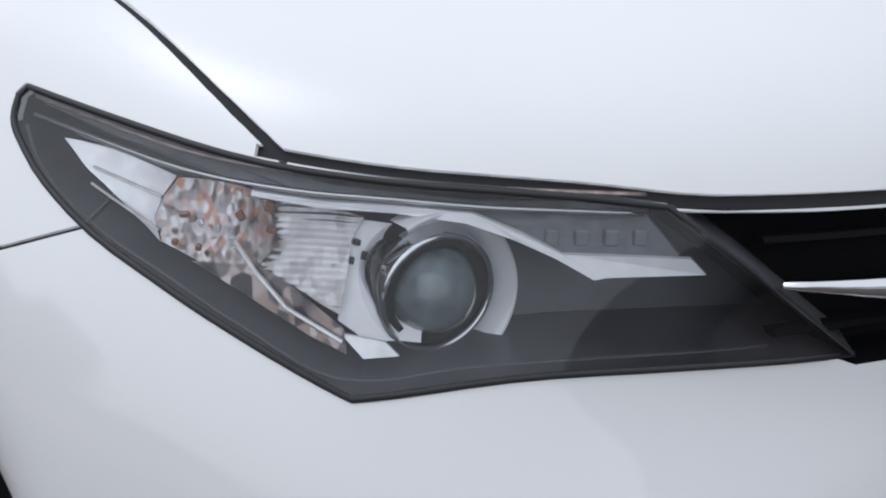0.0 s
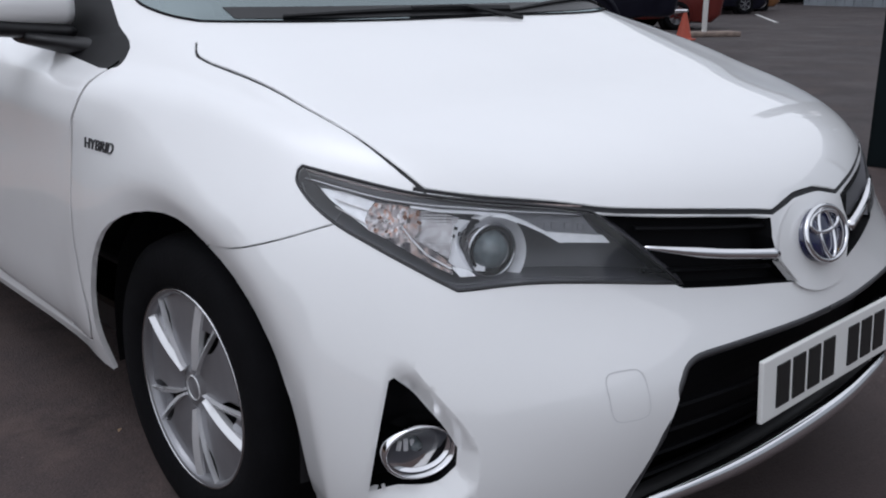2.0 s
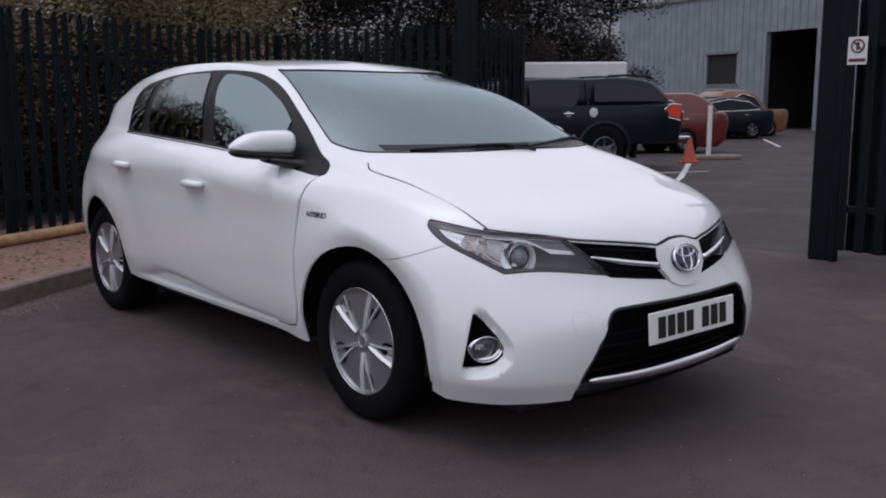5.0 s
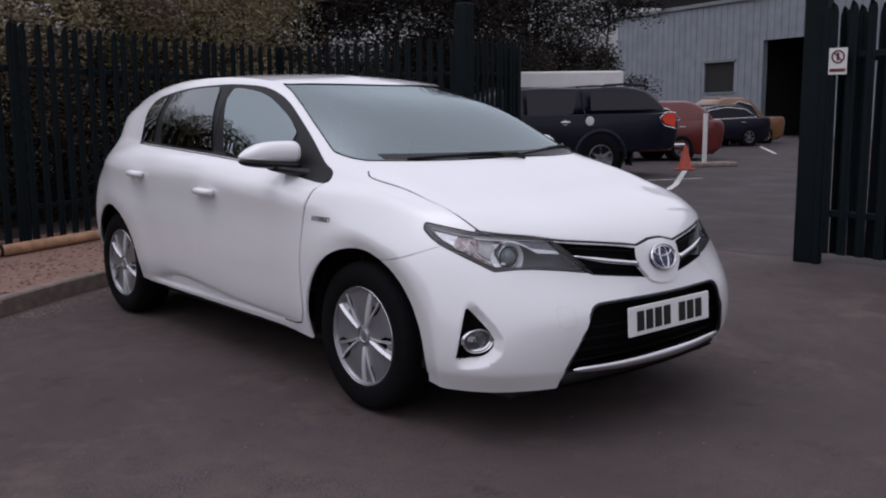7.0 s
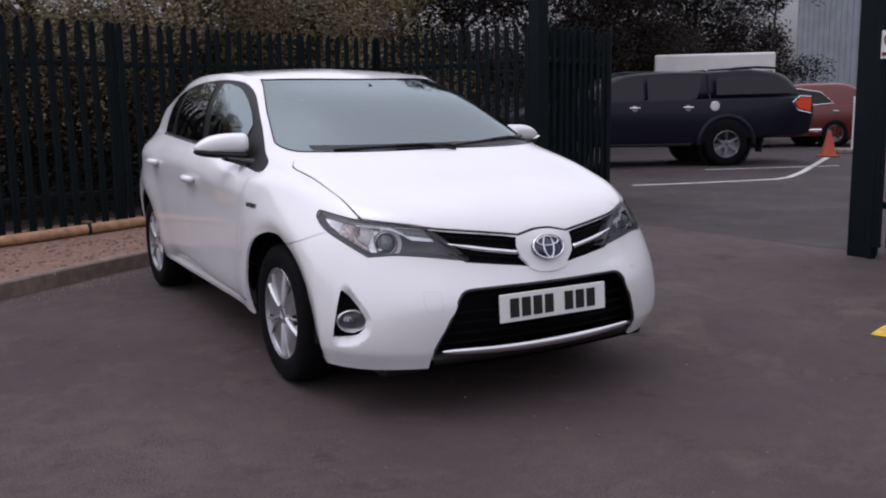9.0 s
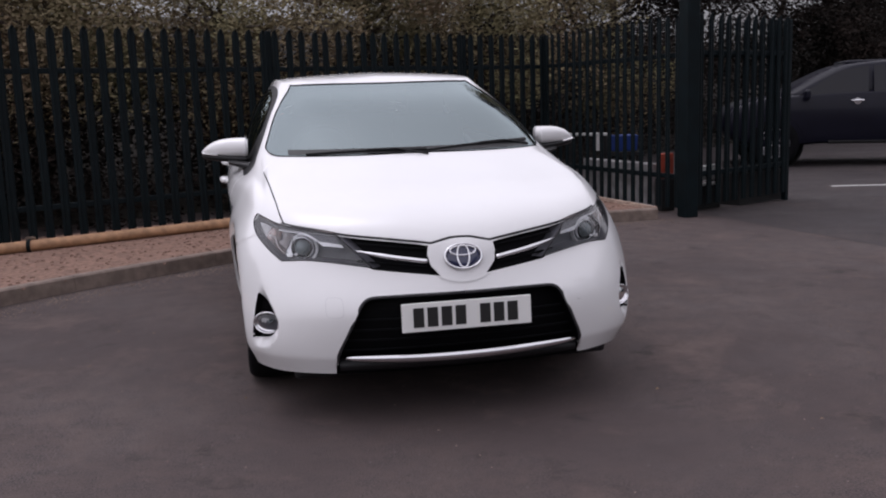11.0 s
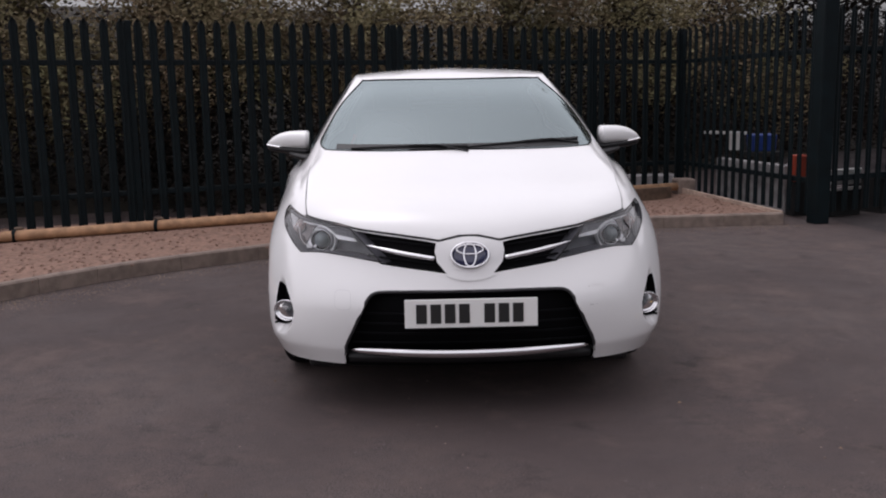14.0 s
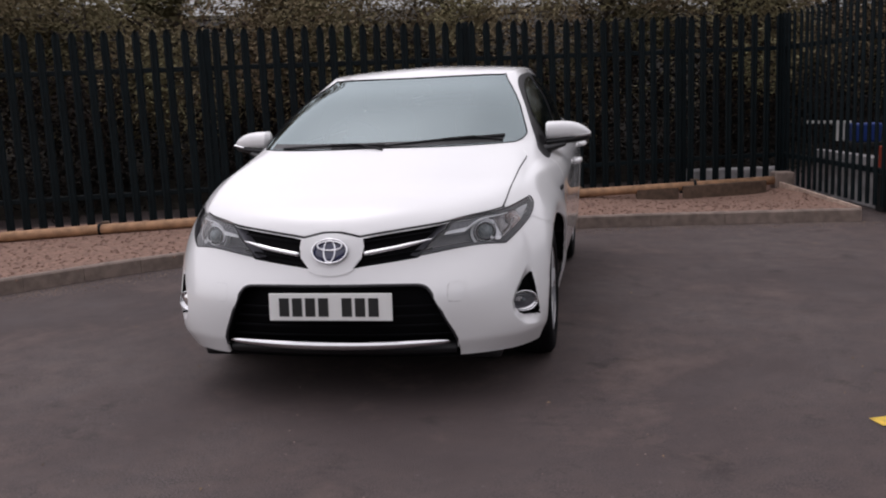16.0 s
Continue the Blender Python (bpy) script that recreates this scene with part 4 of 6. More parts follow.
        for k in range(9):
            # copper-tinted and bright prisms of the indicator
            h, z = -.176 + .022 * (k % 5) + rr.uniform(-.006, .006), .738 - .014 * (k // 5) + rr.uniform(-.005, .005) + .004 * (k % 5)
            bm = bmesh.new()
            box(bm, (rr.uniform(.004, .008), .004, rr.uniform(.004, .009)), tuple(L(h, z, .0205)), (rr.uniform(-25, 25), rr.uniform(-30, 30), 45 * s + rr.uniform(-25, 25)), .001, 1)
            part("reflector_prism", bm, M["copper"] if k % 3 != 1 else M["bright"], lamp)
        bm = bmesh.new()
        tube(bm, [L(h, z, .020) for h, z in [(-0.133, 0.731), (-0.117, 0.714), (-0.093, 0.693), (-0.054, 0.674)]], .0016, 6)
        part("reflector_edge", bm, M["bright"], lamp)
        bowl("inner_reflector", [(-0.045, 0.741), (-0.003, 0.734), (0.002, 0.719), (-0.004, 0.703), (-0.002, 0.683), (-0.002, 0.666), (-0.040, 0.667), (-0.060, 0.680), (-0.056, 0.709), (-0.055, 0.725)], .034, .010, M["mirror"], "mirror-finish inner reflector", 4)
        for h, z, w, d in ((-.049, .728, .006, .005), (-.043, .720, .005, .007), (-.026, .724, .012, .010), (-.052, .717, .004, .006), (-.030, .706, .012, .008)):
            bm = bmesh.new()
            box(bm, (w, .002, d), tuple(L(h, z, .0335)), (0, 12, 45 * s), .0008, 1)
            part("reflector_spot", bm, M["trim"] if w < .012 else M["smoke"], lamp)
        part("lower_flash", sheet([(-0.056, 0.676), (-0.026, 0.671), (-0.016, 0.662), (-0.040, 0.661)], .026, .026, .002), M["bright"], lamp)
        part("brow_panel", sheet([(-.296, .798), (-.225, .790), (-.142, .777), (-.061, .766), (.03, .757), (.10, .754), (.157, .750), (.152, .742), (.07, .740), (.017, .747), (-.061, .754), (-.142, .766), (-.229, .784)], .019, .019, .002), M["tray"], lamp)
        part("brow_blade", sheet([(-.121, .763), (-.074, .759), (-.021, .757), (.031, .752), (.065, .739), (.092, .725), (.123, .707), (.116, .7065), (.089, .722), (.060, .735), (.027, .746), (-.021, .7525), (-.074, .755), (-.121, .760)], .012, .012, .004), M["mirror"], lamp, "bright swept chrome blade")
        bm = bmesh.new()
        tube(bm, [L(h, z, .010) for h, z in smooth2([(-0.298, 0.793), (-0.236, 0.783), (-0.168, 0.772), (-0.090, 0.765), (-0.021, 0.761), (0.038, 0.756), (0.092, 0.752), (0.149, 0.747)], 5, False)], .0022, 6)
        part("upper_strip", bm, M["satin"], lamp, smooth=True)
        bm = bmesh.new()
        tube(bm, [L(h, z, .008) for h, z in smooth2([(-0.297, 0.805), (-0.235, 0.795), (-0.167, 0.784), (-0.089, 0.777), (-0.020, 0.773), (0.039, 0.768), (0.093, 0.764), (0.150, 0.759)], 5, False)], .0032, 6, flat=.6)
        part("brow_rim", bm, M["smoke"], lamp, smooth=True)
        # thin paler tube: the highlight along the bezel edge, put into its grey
        bm = bmesh.new()
        tube(bm, [L(h, z, .010) for h, z in smooth2([(-0.304, 0.786), (-0.292, 0.768), (-0.253, 0.741), (-0.174, 0.708), (-0.112, 0.681), (-0.057, 0.658), (-0.031, 0.656), (0.021, 0.660), (0.119, 0.657), (0.249, 0.645)], 5, False)], .0017, 6, flat=.5)
        part("bezel_line", bm, M["line"], lamp, smooth=True)
        part("led_panel", sheet([(0.035, 0.750), (0.151, 0.744), (0.179, 0.713), (0.096, 0.721), (0.065, 0.738)], .020, .020), M["tray"], lamp)
        for k in range(4):
            bm = bmesh.new()
            box(bm, (.010, .003, .012), tuple(L(.086 + .021 * k, .733 - .0015 * k, .0185)), (0, 0, 45 * s), .0012, 1)
            part("led_cell", bm, M["cell"], lamp)
        part("lower_strip", sheet([(0.094, 0.724), (0.186, 0.713), (0.198, 0.701), (0.122, 0.707)], .013, .013), M["mirror"], lamp, "bright strip under the running lights")
        # projector with its bowl
        axis = Vector((.24 * s, -1, .02)).normalized()
        q = on(CORNER, .005, .694, .044, s)
        m = Matrix.Translation(q) @ axis.to_track_quat("Z", "Y").to_matrix().to_4x4()
        bm = bmesh.new()
        lathe(bm, [(.0003, .030), (.012, .0275), (.022, .021), (.029, .011), (.0325, .001)], m, 40)
        part("projector_lens", bm, M["bulb"], lamp, "glassy projector lens", True)
        bm = bmesh.new()
        lathe(bm, [(.0328, .000), (.034, .006), (.0385, .006), (.0392, -.004)], m, 44)
        part("projector_shroud", bm, M["pit"], lamp, smooth=True)
        bm = bmesh.new()
        lathe(bm, [(.0395, -.004), (.0405, .007), (.043, .010), (.0455, .006), (.047, -.006), (.048, -.03)], m, 44)
        part("projector_ring", bm, M["chrome"], lamp, "chrome ring", True)
        bm = bmesh.new()
        lathe(bm, [(.049, -.012), (.053, -.003), (.058, .004), (.060, .006), (.0615, .004), (.062, -.02)], Matrix.Translation(q + Vector((-s * .002, -.006, -.003))) @ Vector((.20 * s, -.96, .14)).normalized().to_track_quat("Z", "Y").to_matrix().to_4x4(), 44)
        bmesh.ops.delete(bm, geom=[f for f in bm.faces if (f.calc_center_median().x - q.x) * s > .020], context="FACES")
        part("projector_bowl", bm, M["mirror"], lamp, "chrome bowl round the projector", True)

        # fog lamp
        b, nr = pick("fog", flip=False)
        recess(b, D * .8 + Vector((0, .2, 0)), .05)
        if flip:
            for v in b.verts:
                v.co.x *= -1
        bmesh.ops.recalc_face_normals(b, faces=b.faces)
        fog = part("fog_lamp_pocket", b, M["pit"], car, "black triangular pocket")
        q = on(CORNER, -.100, .398, -.004, s)
        m = Matrix.Translation(q) @ Vector((.42 * s, -1, 0)).normalized().to_track_quat("Z", "Y").to_matrix().to_4x4() @ Matrix.Diagonal((1.1, .82, 1, 1))
        bm = bmesh.new()
        lathe(bm, [(.048, -.012), (.050, .003), (.0525, .006), (.0555, .003), (.057, -.012), (.057, -.04)], m, 44)
        part("fog_lamp_ring", bm, M["chrome"], fog, "thin chrome ring", True)
        bm = bmesh.new()
        lathe(bm, [(.0003, .002), (.03, .000), (.048, -.008)], m, 36)
        part("fog_lamp_glass", bm, M["lens"], fog, smooth=True)
        bm = bmesh.new()
        lathe(bm, [(.0003, -.045), (.02, -.042), (.038, -.028), (.048, -.010)], m, 36)
        part("fog_lamp_bowl", bm, M["line"], fog, smooth=True)
        for k in (-1, 0, 1):
            bm = bmesh.new()
            box(bm, (.007, .026 - .006 * abs(k), .004), (-.016 + .010 * k, .006, -.020), (0, 20 * k, 8 * k), .001, 1)
            bmesh.ops.transform(bm, matrix=m, verts=bm.verts)
            part("fog_lamp_facet", bm, M["bright"], fog)
        bm = bmesh.new()
        lathe(bm, [(.0003, -.012), (.008, -.014), (.010, -.022), (.010, -.04)], m, 16)
        part("fog_lamp_bulb", bm, M["bulb"], fog, smooth=True)

        # wheels, arch liners
        for y in (0, 2.56):
            build_wheel(car, (s * (.832 if y < 1 else .806), y, .316), flip)
            bm = bmesh.new()
            lathe(bm, [(.375, 0), (.385, -.06), (.385, -.26), (.20, -.29), (.0005, -.29)], Matrix.Translation((s * (.825 if y < 1 else .765), y, .316)) @ (pose(0, 0, 0, 0, -90, 0) if not flip else pose(0, 0, 0, 0, 90, 0)), 40)
            bmesh.ops.delete(bm, geom=[v for v in bm.verts if v.co.z < .20], context="VERTS")
            part("arch_liner", bm, M["black"], car, smooth=True)
        build_mirror(car, s)

    # lower grille
    b, nr = pick("lower", both=True)
    recess(b, (0, 1, 0), .10)
    low = part("lower_grille", b, M["pit"], car, "black lower air intake")
    for k in range(4):
        z = .425 - .042 * k
        half = np.interp(z, [.196, .305, .496], [.50, .49, .40]) - .012
        bm = bmesh.new()
        pts = [on(FRONT, abs(x), z, .045, -1 if x < 0 else 1) for x in np.linspace(-half, half, 25)]
        tube(bm, pts, .008, 6, flat=.5)
        part("grille_slat", bm, M["pit"], low)
    bm = bmesh.new()
    pts = [on(FRONT, abs(x), z, -.002, -1 if x < 0 else 1) for x, z in [(x, .262 + .016 * (abs(x) / .47) ** 2) for x in np.linspace(-.475, .475, 31)]]
    tube(bm, pts, lambda t: .005 + .015 * math.sin(math.pi * t) ** .4, 10, flat=1.05)
    part("chrome_strip", bm, M["chrome"], low, "bright chrome strip", True)
    bm = bmesh.new()
    rim = [on(FRONT, abs(x), z, .004, -1) for x, z in [(0, .522), (.1, .5215)] + LOWER[1:-1]]
    tube(bm, rim, .007, 6)
    tube(bm, [Vector((-p.x, p.y, p.z)) for p in rim], .007, 6)
    part("intake_rim", bm, M["trim"], low, smooth=True)
    bm = bmesh.new()
    rows = []
    for x in np.linspace(-.495, .495, 31):
        a = on(FRONT, abs(x), .24, .012, -1 if x < 0 else 1)
        rows.append([bm.verts.new((a.x, a.y + dy, z)) for dy, z in ((.03, .262), (0, .245), (.0, .225), (.02, .205), (.08, .20))])
    for i in range(30):
        for k in range(4):
            bm.faces.new((rows[i][k], rows[i][k + 1], rows[i + 1][k + 1], rows[i + 1][k]))
    part("lower_lip", bm, M["black"], low, smooth=True)

    # number plate with plain bars for its characters
    bm = bmesh.new()
    box(bm, (.522, .010, .113), (0, -.914, .438), (-3.5, 0, 0), .003)
    plate = part("number_plate", bm, M["plate"], car, "white number plate with black characters")
    for x in (-.195, -.139, -.083, -.027, .072, .128, .184):
        bm = bmesh.new()
        box(bm, (.042, .003, .076), (x, -.9205, .438), (-3.5, 0, 0))
        part("character_bar", bm, M["ink"], plate)
    # upper grille wings either side of the badge
    for flip in (False, True):
        s = 1 if flip else -1
        b, nr = pick("upper", flip=False)
        recess(b, (0, 1, 0), .045)
        if flip:
            for v in b.verts:
                v.co.x *= -1
        bmesh.ops.recalc_face_normals(b, faces=b.faces)
        g = part("upper_grille", b, M["pit"], car, "gloss black upper grille")
        bm = bmesh.new()
        pts = [on(FRONT, x, z, -.004, s) for x, z in smooth2([(.140, .646), (.20, .655), (.28, .667), (.412, .693)], 6, False)]
        tube(bm, pts, lambda t: .0115 - .0095 * max(0, t - .75) / .25 * .9, 10, flat=.9)
        part("chrome_bar", bm, M["chrome"], g, "slim chrome bar", True)
        for za, zb in ((.690, .718), (.620, .650)):
            bm = bmesh.new()
            tube(bm, [on(FRONT, x, za + (zb - za) * t, .018, s) for x, t in [(.135 + .27 * k / 12, k / 12) for k in range(13)]], .008, 6, flat=.5)
            part("grille_slat", bm, M["pit"], g)

    # badge: plain ovals
    q = on(FRONT, 0, .660, -.012, -1)
    m = Matrix.Translation(q) @ pose(0, 0, 0, -20, 0, 0)
    bm = bmesh.new()
    lathe(bm, [(.0003, .006), (.04, .005), (.07, .002), (.074, -.004), (.074, -.012)], m @ pose(0, 0, 0, 90, 0, 0) @ Matrix.Diagonal((1, .68, 1, 1)), 48)
    badge = part("badge", bm, M["blue"], car, "dark blue oval badge with chrome rings", True)
    for rx, rz, r, dz in ((.074, .050, .0046, 0), (.024, .046, .0038, 0), (.052, .019, .0038, .022)):
        bm = bmesh.new()
        ellipse_ring(bm, rx, rz, r, m @ Matrix.Translation((0, -.007, dz)))
        part("badge_ring", bm, M["chrome"], badge, smooth=True)

    # wipers
    for xa, za, xb, zb in ((.60, 1.058, .04, 1.037), (.04, 1.040, -.52, 1.034)):
        bm = bmesh.new()
        pts = []
        for k in range(13):
            t = k / 12
            x, z = xa + (xb - xa) * t, za + (zb - za) * t + .006 * math.sin(math.pi * t)
            pts.append(on(FRONT, abs(x), z, -.009, -1 if x < 0 else 1))
        tube(bm, pts, lambda t: .0095 - .0055 * t, 6)
        w = part("wiper", bm, M["black"], car)
        bm = bmesh.new()
        tube(bm, [on(FRONT, abs(xa), za - .02, -.01, -1 if xa < 0 else 1), pts[3] + Vector((0, -.006, .006)), pts[6] + Vector((0, -.003, .004))], .005, 6)
        part("wiper_arm", bm, M["black"], w)
    bm = bmesh.new()
    rows = [[bm.verts.new(on(FRONT, abs(x), 1.030 + dz, -.003, -1 if x < 0 else 1)) for x in np.linspace(-.60, .60, 31)] for dz in (0, .012, .022)]
    for i in range(2):
        for k in range(30):
            bm.faces.new((rows[i][k], rows[i][k + 1], rows[i + 1][k + 1], rows[i + 1][k]))
    part("cowl", bm, M["black"], car, smooth=True)

    # cabin
    bm = bmesh.new()
    box(bm, (1.34, .62, .10), (0, .50, .94), (4, 0, 0), .04)
    part("dashboard", bm, M["cabin"], car)
    bm = bmesh.new()
    box(bm, (1.40, 2.6, .05), (0, 1.6, .42), (0, 0, 0), .02)
    part("cabin_floor", bm, M["cabin"], car)
    bm = bmesh.new()
    box(bm, (1.30, .02, .75), (0, .25, .62))
    part("bulkhead", bm, M["cabin"], car)
    for x in (-.36, .36):
        bm = bmesh.new()
        box(bm, (.48, .50, .18), (x, 1.15, .56), (6, 0, 0), .06, 3)
        box(bm, (.46, .14, .62), (x, 1.43, .88), (-16, 0, 0), .06, 3)
        box(bm, (.25, .09, .17), (x, 1.55, 1.26), (-10, 0, 0), .04, 3)
        part("front_seat", bm, M["seat"], car, "dark cloth front seat", True)
    bm = bmesh.new()
    box(bm, (1.26, .16, .62), (0, 2.32, .88), (-18, 0, 0), .06, 3)
    box(bm, (1.26, .5, .16), (0, 2.02, .56), (4, 0, 0), .05, 3)
    part("rear_bench", bm, M["seat"], car, "dark cloth rear bench", True)
    bm = bmesh.new()
    m = Matrix.Translation((-.36, .80, .98)) @ pose(0, 0, 0, 66, 0, 0)
    tube(bm, [m @ Vector((.185 * math.cos(a), .185 * math.sin(a), 0)) for a in [2 * math.pi * k / 32 for k in range(32)]], .015, 8, True)
    box(bm, (.16, .16, .04), (-.36, .79, .975), (66, 0, 0), .02)
    part("steering_wheel", bm, M["cabin"], car, smooth=True)
    bm = bmesh.new()
    box(bm, (.21, .02, .065), (0, .86, 1.30), (-10, 0, 0), .012)
    part("rear_view_mirror", bm, M["black"], car)
    bm = bmesh.new()
    box(bm, (1.34, 3.75, .10), (0, 1.18, .215), (0, 0, 0), .02)
    part("underbody", bm, M["black"], car)

    # wing lettering
    cu = bpy.data.curves.new("lettering", "FONT")
    cu.body, cu.size, cu.extrude = "HYBRID", .030, .0015
    tmp = bpy.data.objects.new("lettering", cu)
    scene.collection.objects.link(tmp)
    me = bpy.data.meshes.new_from_object(tmp)
    bpy.data.objects.remove(tmp)
    for s in (-1, 1):
        bm = bmesh.new()
        bm.from_mesh(me)
        wdt = max(v.co.x for v in bm.verts)
        for v in bm.verts:
            y = .285 - v.co.x * .125 / wdt if s < 0 else .16 + v.co.x * .125 / wdt
            q = on(SIDE, y, .777 + v.co.y, 0, s)
            v.co = q + Vector((s * (.0015 + v.co.z), 0, 0))
        part("wing_lettering", bm, M["trim"], car, "small dark chrome HYBRID lettering")
    bm0.free()
    return car


build_car()

# ---- the yard ----
def plane_mesh(bm, x0, y0, x1, y1, z=0.0, n=1):
    vs = [bm.verts.new(p) for p in ((x0, y0, z), (x1, y0, z), (x1, y1, z), (x0, y1, z))]
    bm.faces.new(vs)


bm = bmesh.new()
plane_mesh(bm, -900, -900, 900, 900)
tagged(part("ground", bm, M["asphalt"], None), "dark worn tarmac of the yard and car park", "ground", kind="structure")

bm = bmesh.new()
bm.faces.new([bm.verts.new((x, y, .002)) for x, y in ((3.85, 4.30), (4.30, .65), (4.7, -6), (70, -6), (70, 60), (14, 24), (4.9, 13.5))])
tagged(part("car_park", bm, M["car_park"], None), "darker grey tarmac of the car park beyond the gateway", "ground", kind="structure")

G = dict(
    fence=material("fence_green", (0.0022, 0.0060, 0.0076), 0.6, vary=0.25, scale=6, rand=0.2, spec=0.15),
    gravel=material("gravel_bed", (0.21, 0.125, 0.092), 0.95, vary=0.30, scale=28, bump=0.4, bump_scale=90),
    kerb=material("kerb_concrete", (0.205, 0.158, 0.132), 0.9, vary=0.22, scale=12, bump=0.3, bump_scale=80, rand=0.12),
    wood=material("pale_timber", (0.36, 0.205, 0.11), 0.7, vary=0.25, scale=12, bump=0.1),
    pale=material("pale_board", (0.40, 0.30, 0.24), 0.8, vary=0.25, scale=14),
    dull=material("weathered_timber", (0.10, 0.066, 0.045), 0.85, vary=0.3, scale=14, bump=0.2),
    line=material("road_paint", (0.55, 0.55, 0.53), 0.8, vary=0.2, scale=14),
)
KERB = hermite([(-7.5, -4.0, 0), (-5.4, -1.6, 0), (-4.0, .2, 0), (-3.05, 1.40, 0), (-2.5, 2.08, 0), (-1.5, 2.90, 0), (-.6, 3.50, 0), (.8, 4.03, 0), (2.1, 4.16, 0), (3.27, 4.23, 0)], [8] * 9)
FENCE = [(-8.4, 2.0), (-5.37, 3.41), (-2.91, 4.53), (-.45, 5.65), (1.90, 6.70), (3.07, 7.05)]


def pale_mesh(h):
    bm = bmesh.new()
    prof = [(-.039, .0), (-.020, -.012), (-.008, -.006), (.008, -.006), (.020, -.012), (.039, .0), (.039, .003), (.020, -.009), (.008, -.003), (-.008, -.003), (-.020, -.009), (-.039, .003)]
    rows = []
    for z, k in ((0, 1), (h - .07, 1), (h - .03, .72), (h, .12)):
        rows.append([bm.verts.new((x * k, y - (.015 if z == h else 0), z)) for x, y in prof])
    n = len(prof)
    for i in range(len(rows) - 1):
        for k in range(n):
            bm.faces.new((rows[i][k], rows[i][(k + 1) % n], rows[i + 1][(k + 1) % n], rows[i + 1][k]))
    bmesh.ops.recalc_face_normals(bm, faces=bm.faces)
    me = bpy.data.meshes.new("pale")
    bm.to_mesh(me)
    bm.free()
    me.materials.append(G["fence"])
    return me


PALE = pale_mesh(1.95)


def palisade(name, a, b, label, category, base=.08, posts=(True, True), step=.152, top=1.95, sz=.06, group="palisade fence panels", post_h=2.02):
    """One panel between two posts: rails, pales, posts."""
    a, b = Vector((*a, 0)), Vector((*b, 0))
    d = (b - a)
    n = max(2, round(d.length / step))
    t = thing(name, label, category, group, at=tuple(a))
    ang = math.degrees(math.atan2(d.y, d.x))
    side = Vector((d.y, -d.x, 0)).normalized()
    for z in (base + .32, base + 1.55):
        bm = bmesh.new()
        box(bm, (d.length, .045, .05), tuple((a + b) / 2 + Vector((0, 0, z))), (0, 0, ang), .004, 1)
        part("rail", bm, G["fence"], t)
    for k in range(n):
        p = a + d * ((k + .5) / n) + side * .032
        o = new("pale", PALE)
        o.parent = t
        o.matrix_world = pose(p.x, p.y, base, 0, 0, ang)
        o.matrix_parent_inverse = Matrix()
        o.matrix_basis = Matrix.Translation(-a) @ pose(p.x, p.y, base, random.uniform(-.4, .4), random.uniform(-.4, .4), ang)
    for q, on_ in ((a, posts[0]), (b, posts[1])):
        if on_:
            bm = bmesh.new()
            box(bm, (sz, sz, post_h), (q.x, q.y, post_h / 2), (0, 0, ang), .006, 1)
            part("post", bm, G["fence"], t)
    return t


for i in range(len(FENCE) - 1):
    palisade("palisade_fence", FENCE[i], FENCE[i + 1], "dark green steel palisade fence panel behind a gravel bed", "fence", posts=(i == 0, True))
palisade("palisade_fence", FENCE[-1], (3.60, 4.32), "dark green steel palisade fence panel beside the gateway", "fence", posts=(False, False))
bm = bmesh.new()
box(bm, (.15, .15, 2.35), (3.62, 4.28, 1.175), (0, 0, 10), .008, 1)
tagged(part("gate_post", bm, G["fence"], None), "dark green square steel gate post", "post", "gate posts")
palisade("palisade_gate", (3.72, 4.36), (5.25, 5.10), "open dark green steel palisade gate leaf", "gate", posts=(True, True), sz=.06, base=.10, group="gate leaves")
bm = bmesh.new()
box(bm, (.17, .17, 2.6), (4.17, .70, 1.3), (0, 0, 10), .008, 1)
tagged(part("gate_post", bm, G["fence"], None), "dark green square steel gate post", "post", "gate posts")
palisade("palisade_gate", (4.10, .58), (3.97, -1.2), "open dark green steel palisade gate leaf with a warning sign", "gate", posts=(True, True), sz=.06, base=.10, group="gate leaves")

# the fixed panels that the open leaves are folded against
palisade("palisade_fence", (3.80, 4.53), (5.33, 5.27), "dark green steel palisade fence panel behind an open gate leaf", "fence", posts=(False, True), sz=.06)
palisade("palisade_fence", (4.255, .574), (4.125, -1.206), "dark green steel palisade fence panel behind an open gate leaf", "fence", posts=(False, True), sz=.06)

# gravel bed and kerb
def sunk(x, y):
    """How far the bed sinks towards the boards under the rail."""
    return .085 * max(0.0, min(1.0, (x - .8) / .9, (3.05 - x) / .3)) * max(0.0, min(1.0, (y - 4.75) / 1.1))


bm = bmesh.new()
inner = [Vector((p[0], p[1], .09)) for p in KERB]
outer = [(-12, 2.2), (-10, 2.4), (-8.5, 2.4), (-6.5, 3.3), (-4.6, 4.2), (-2.9, 4.9), (-.45, 6.0), (1.9, 7.0), (2.95, 7.2), (2.96, 6.6), (3.26, 4.28)]
vs = [bm.verts.new(p) for p in inner] + [bm.verts.new((x, y, .09)) for x, y in outer[::-1]]
bm.faces.new(vs)
bmesh.ops.triangulate(bm, faces=bm.faces)
bmesh.ops.subdivide_edges(bm, edges=[e for e in bm.edges if e.calc_length() > .5], cuts=5, use_grid_fill=True)
bmesh.ops.triangulate(bm, faces=bm.faces)
for v in bm.verts:
    v.co.z -= sunk(v.co.x, v.co.y)
tagged(part("gravel_bed", bm, G["gravel"], None), "pinkish brown gravel bed along the fence", "gravel", kind="structure")
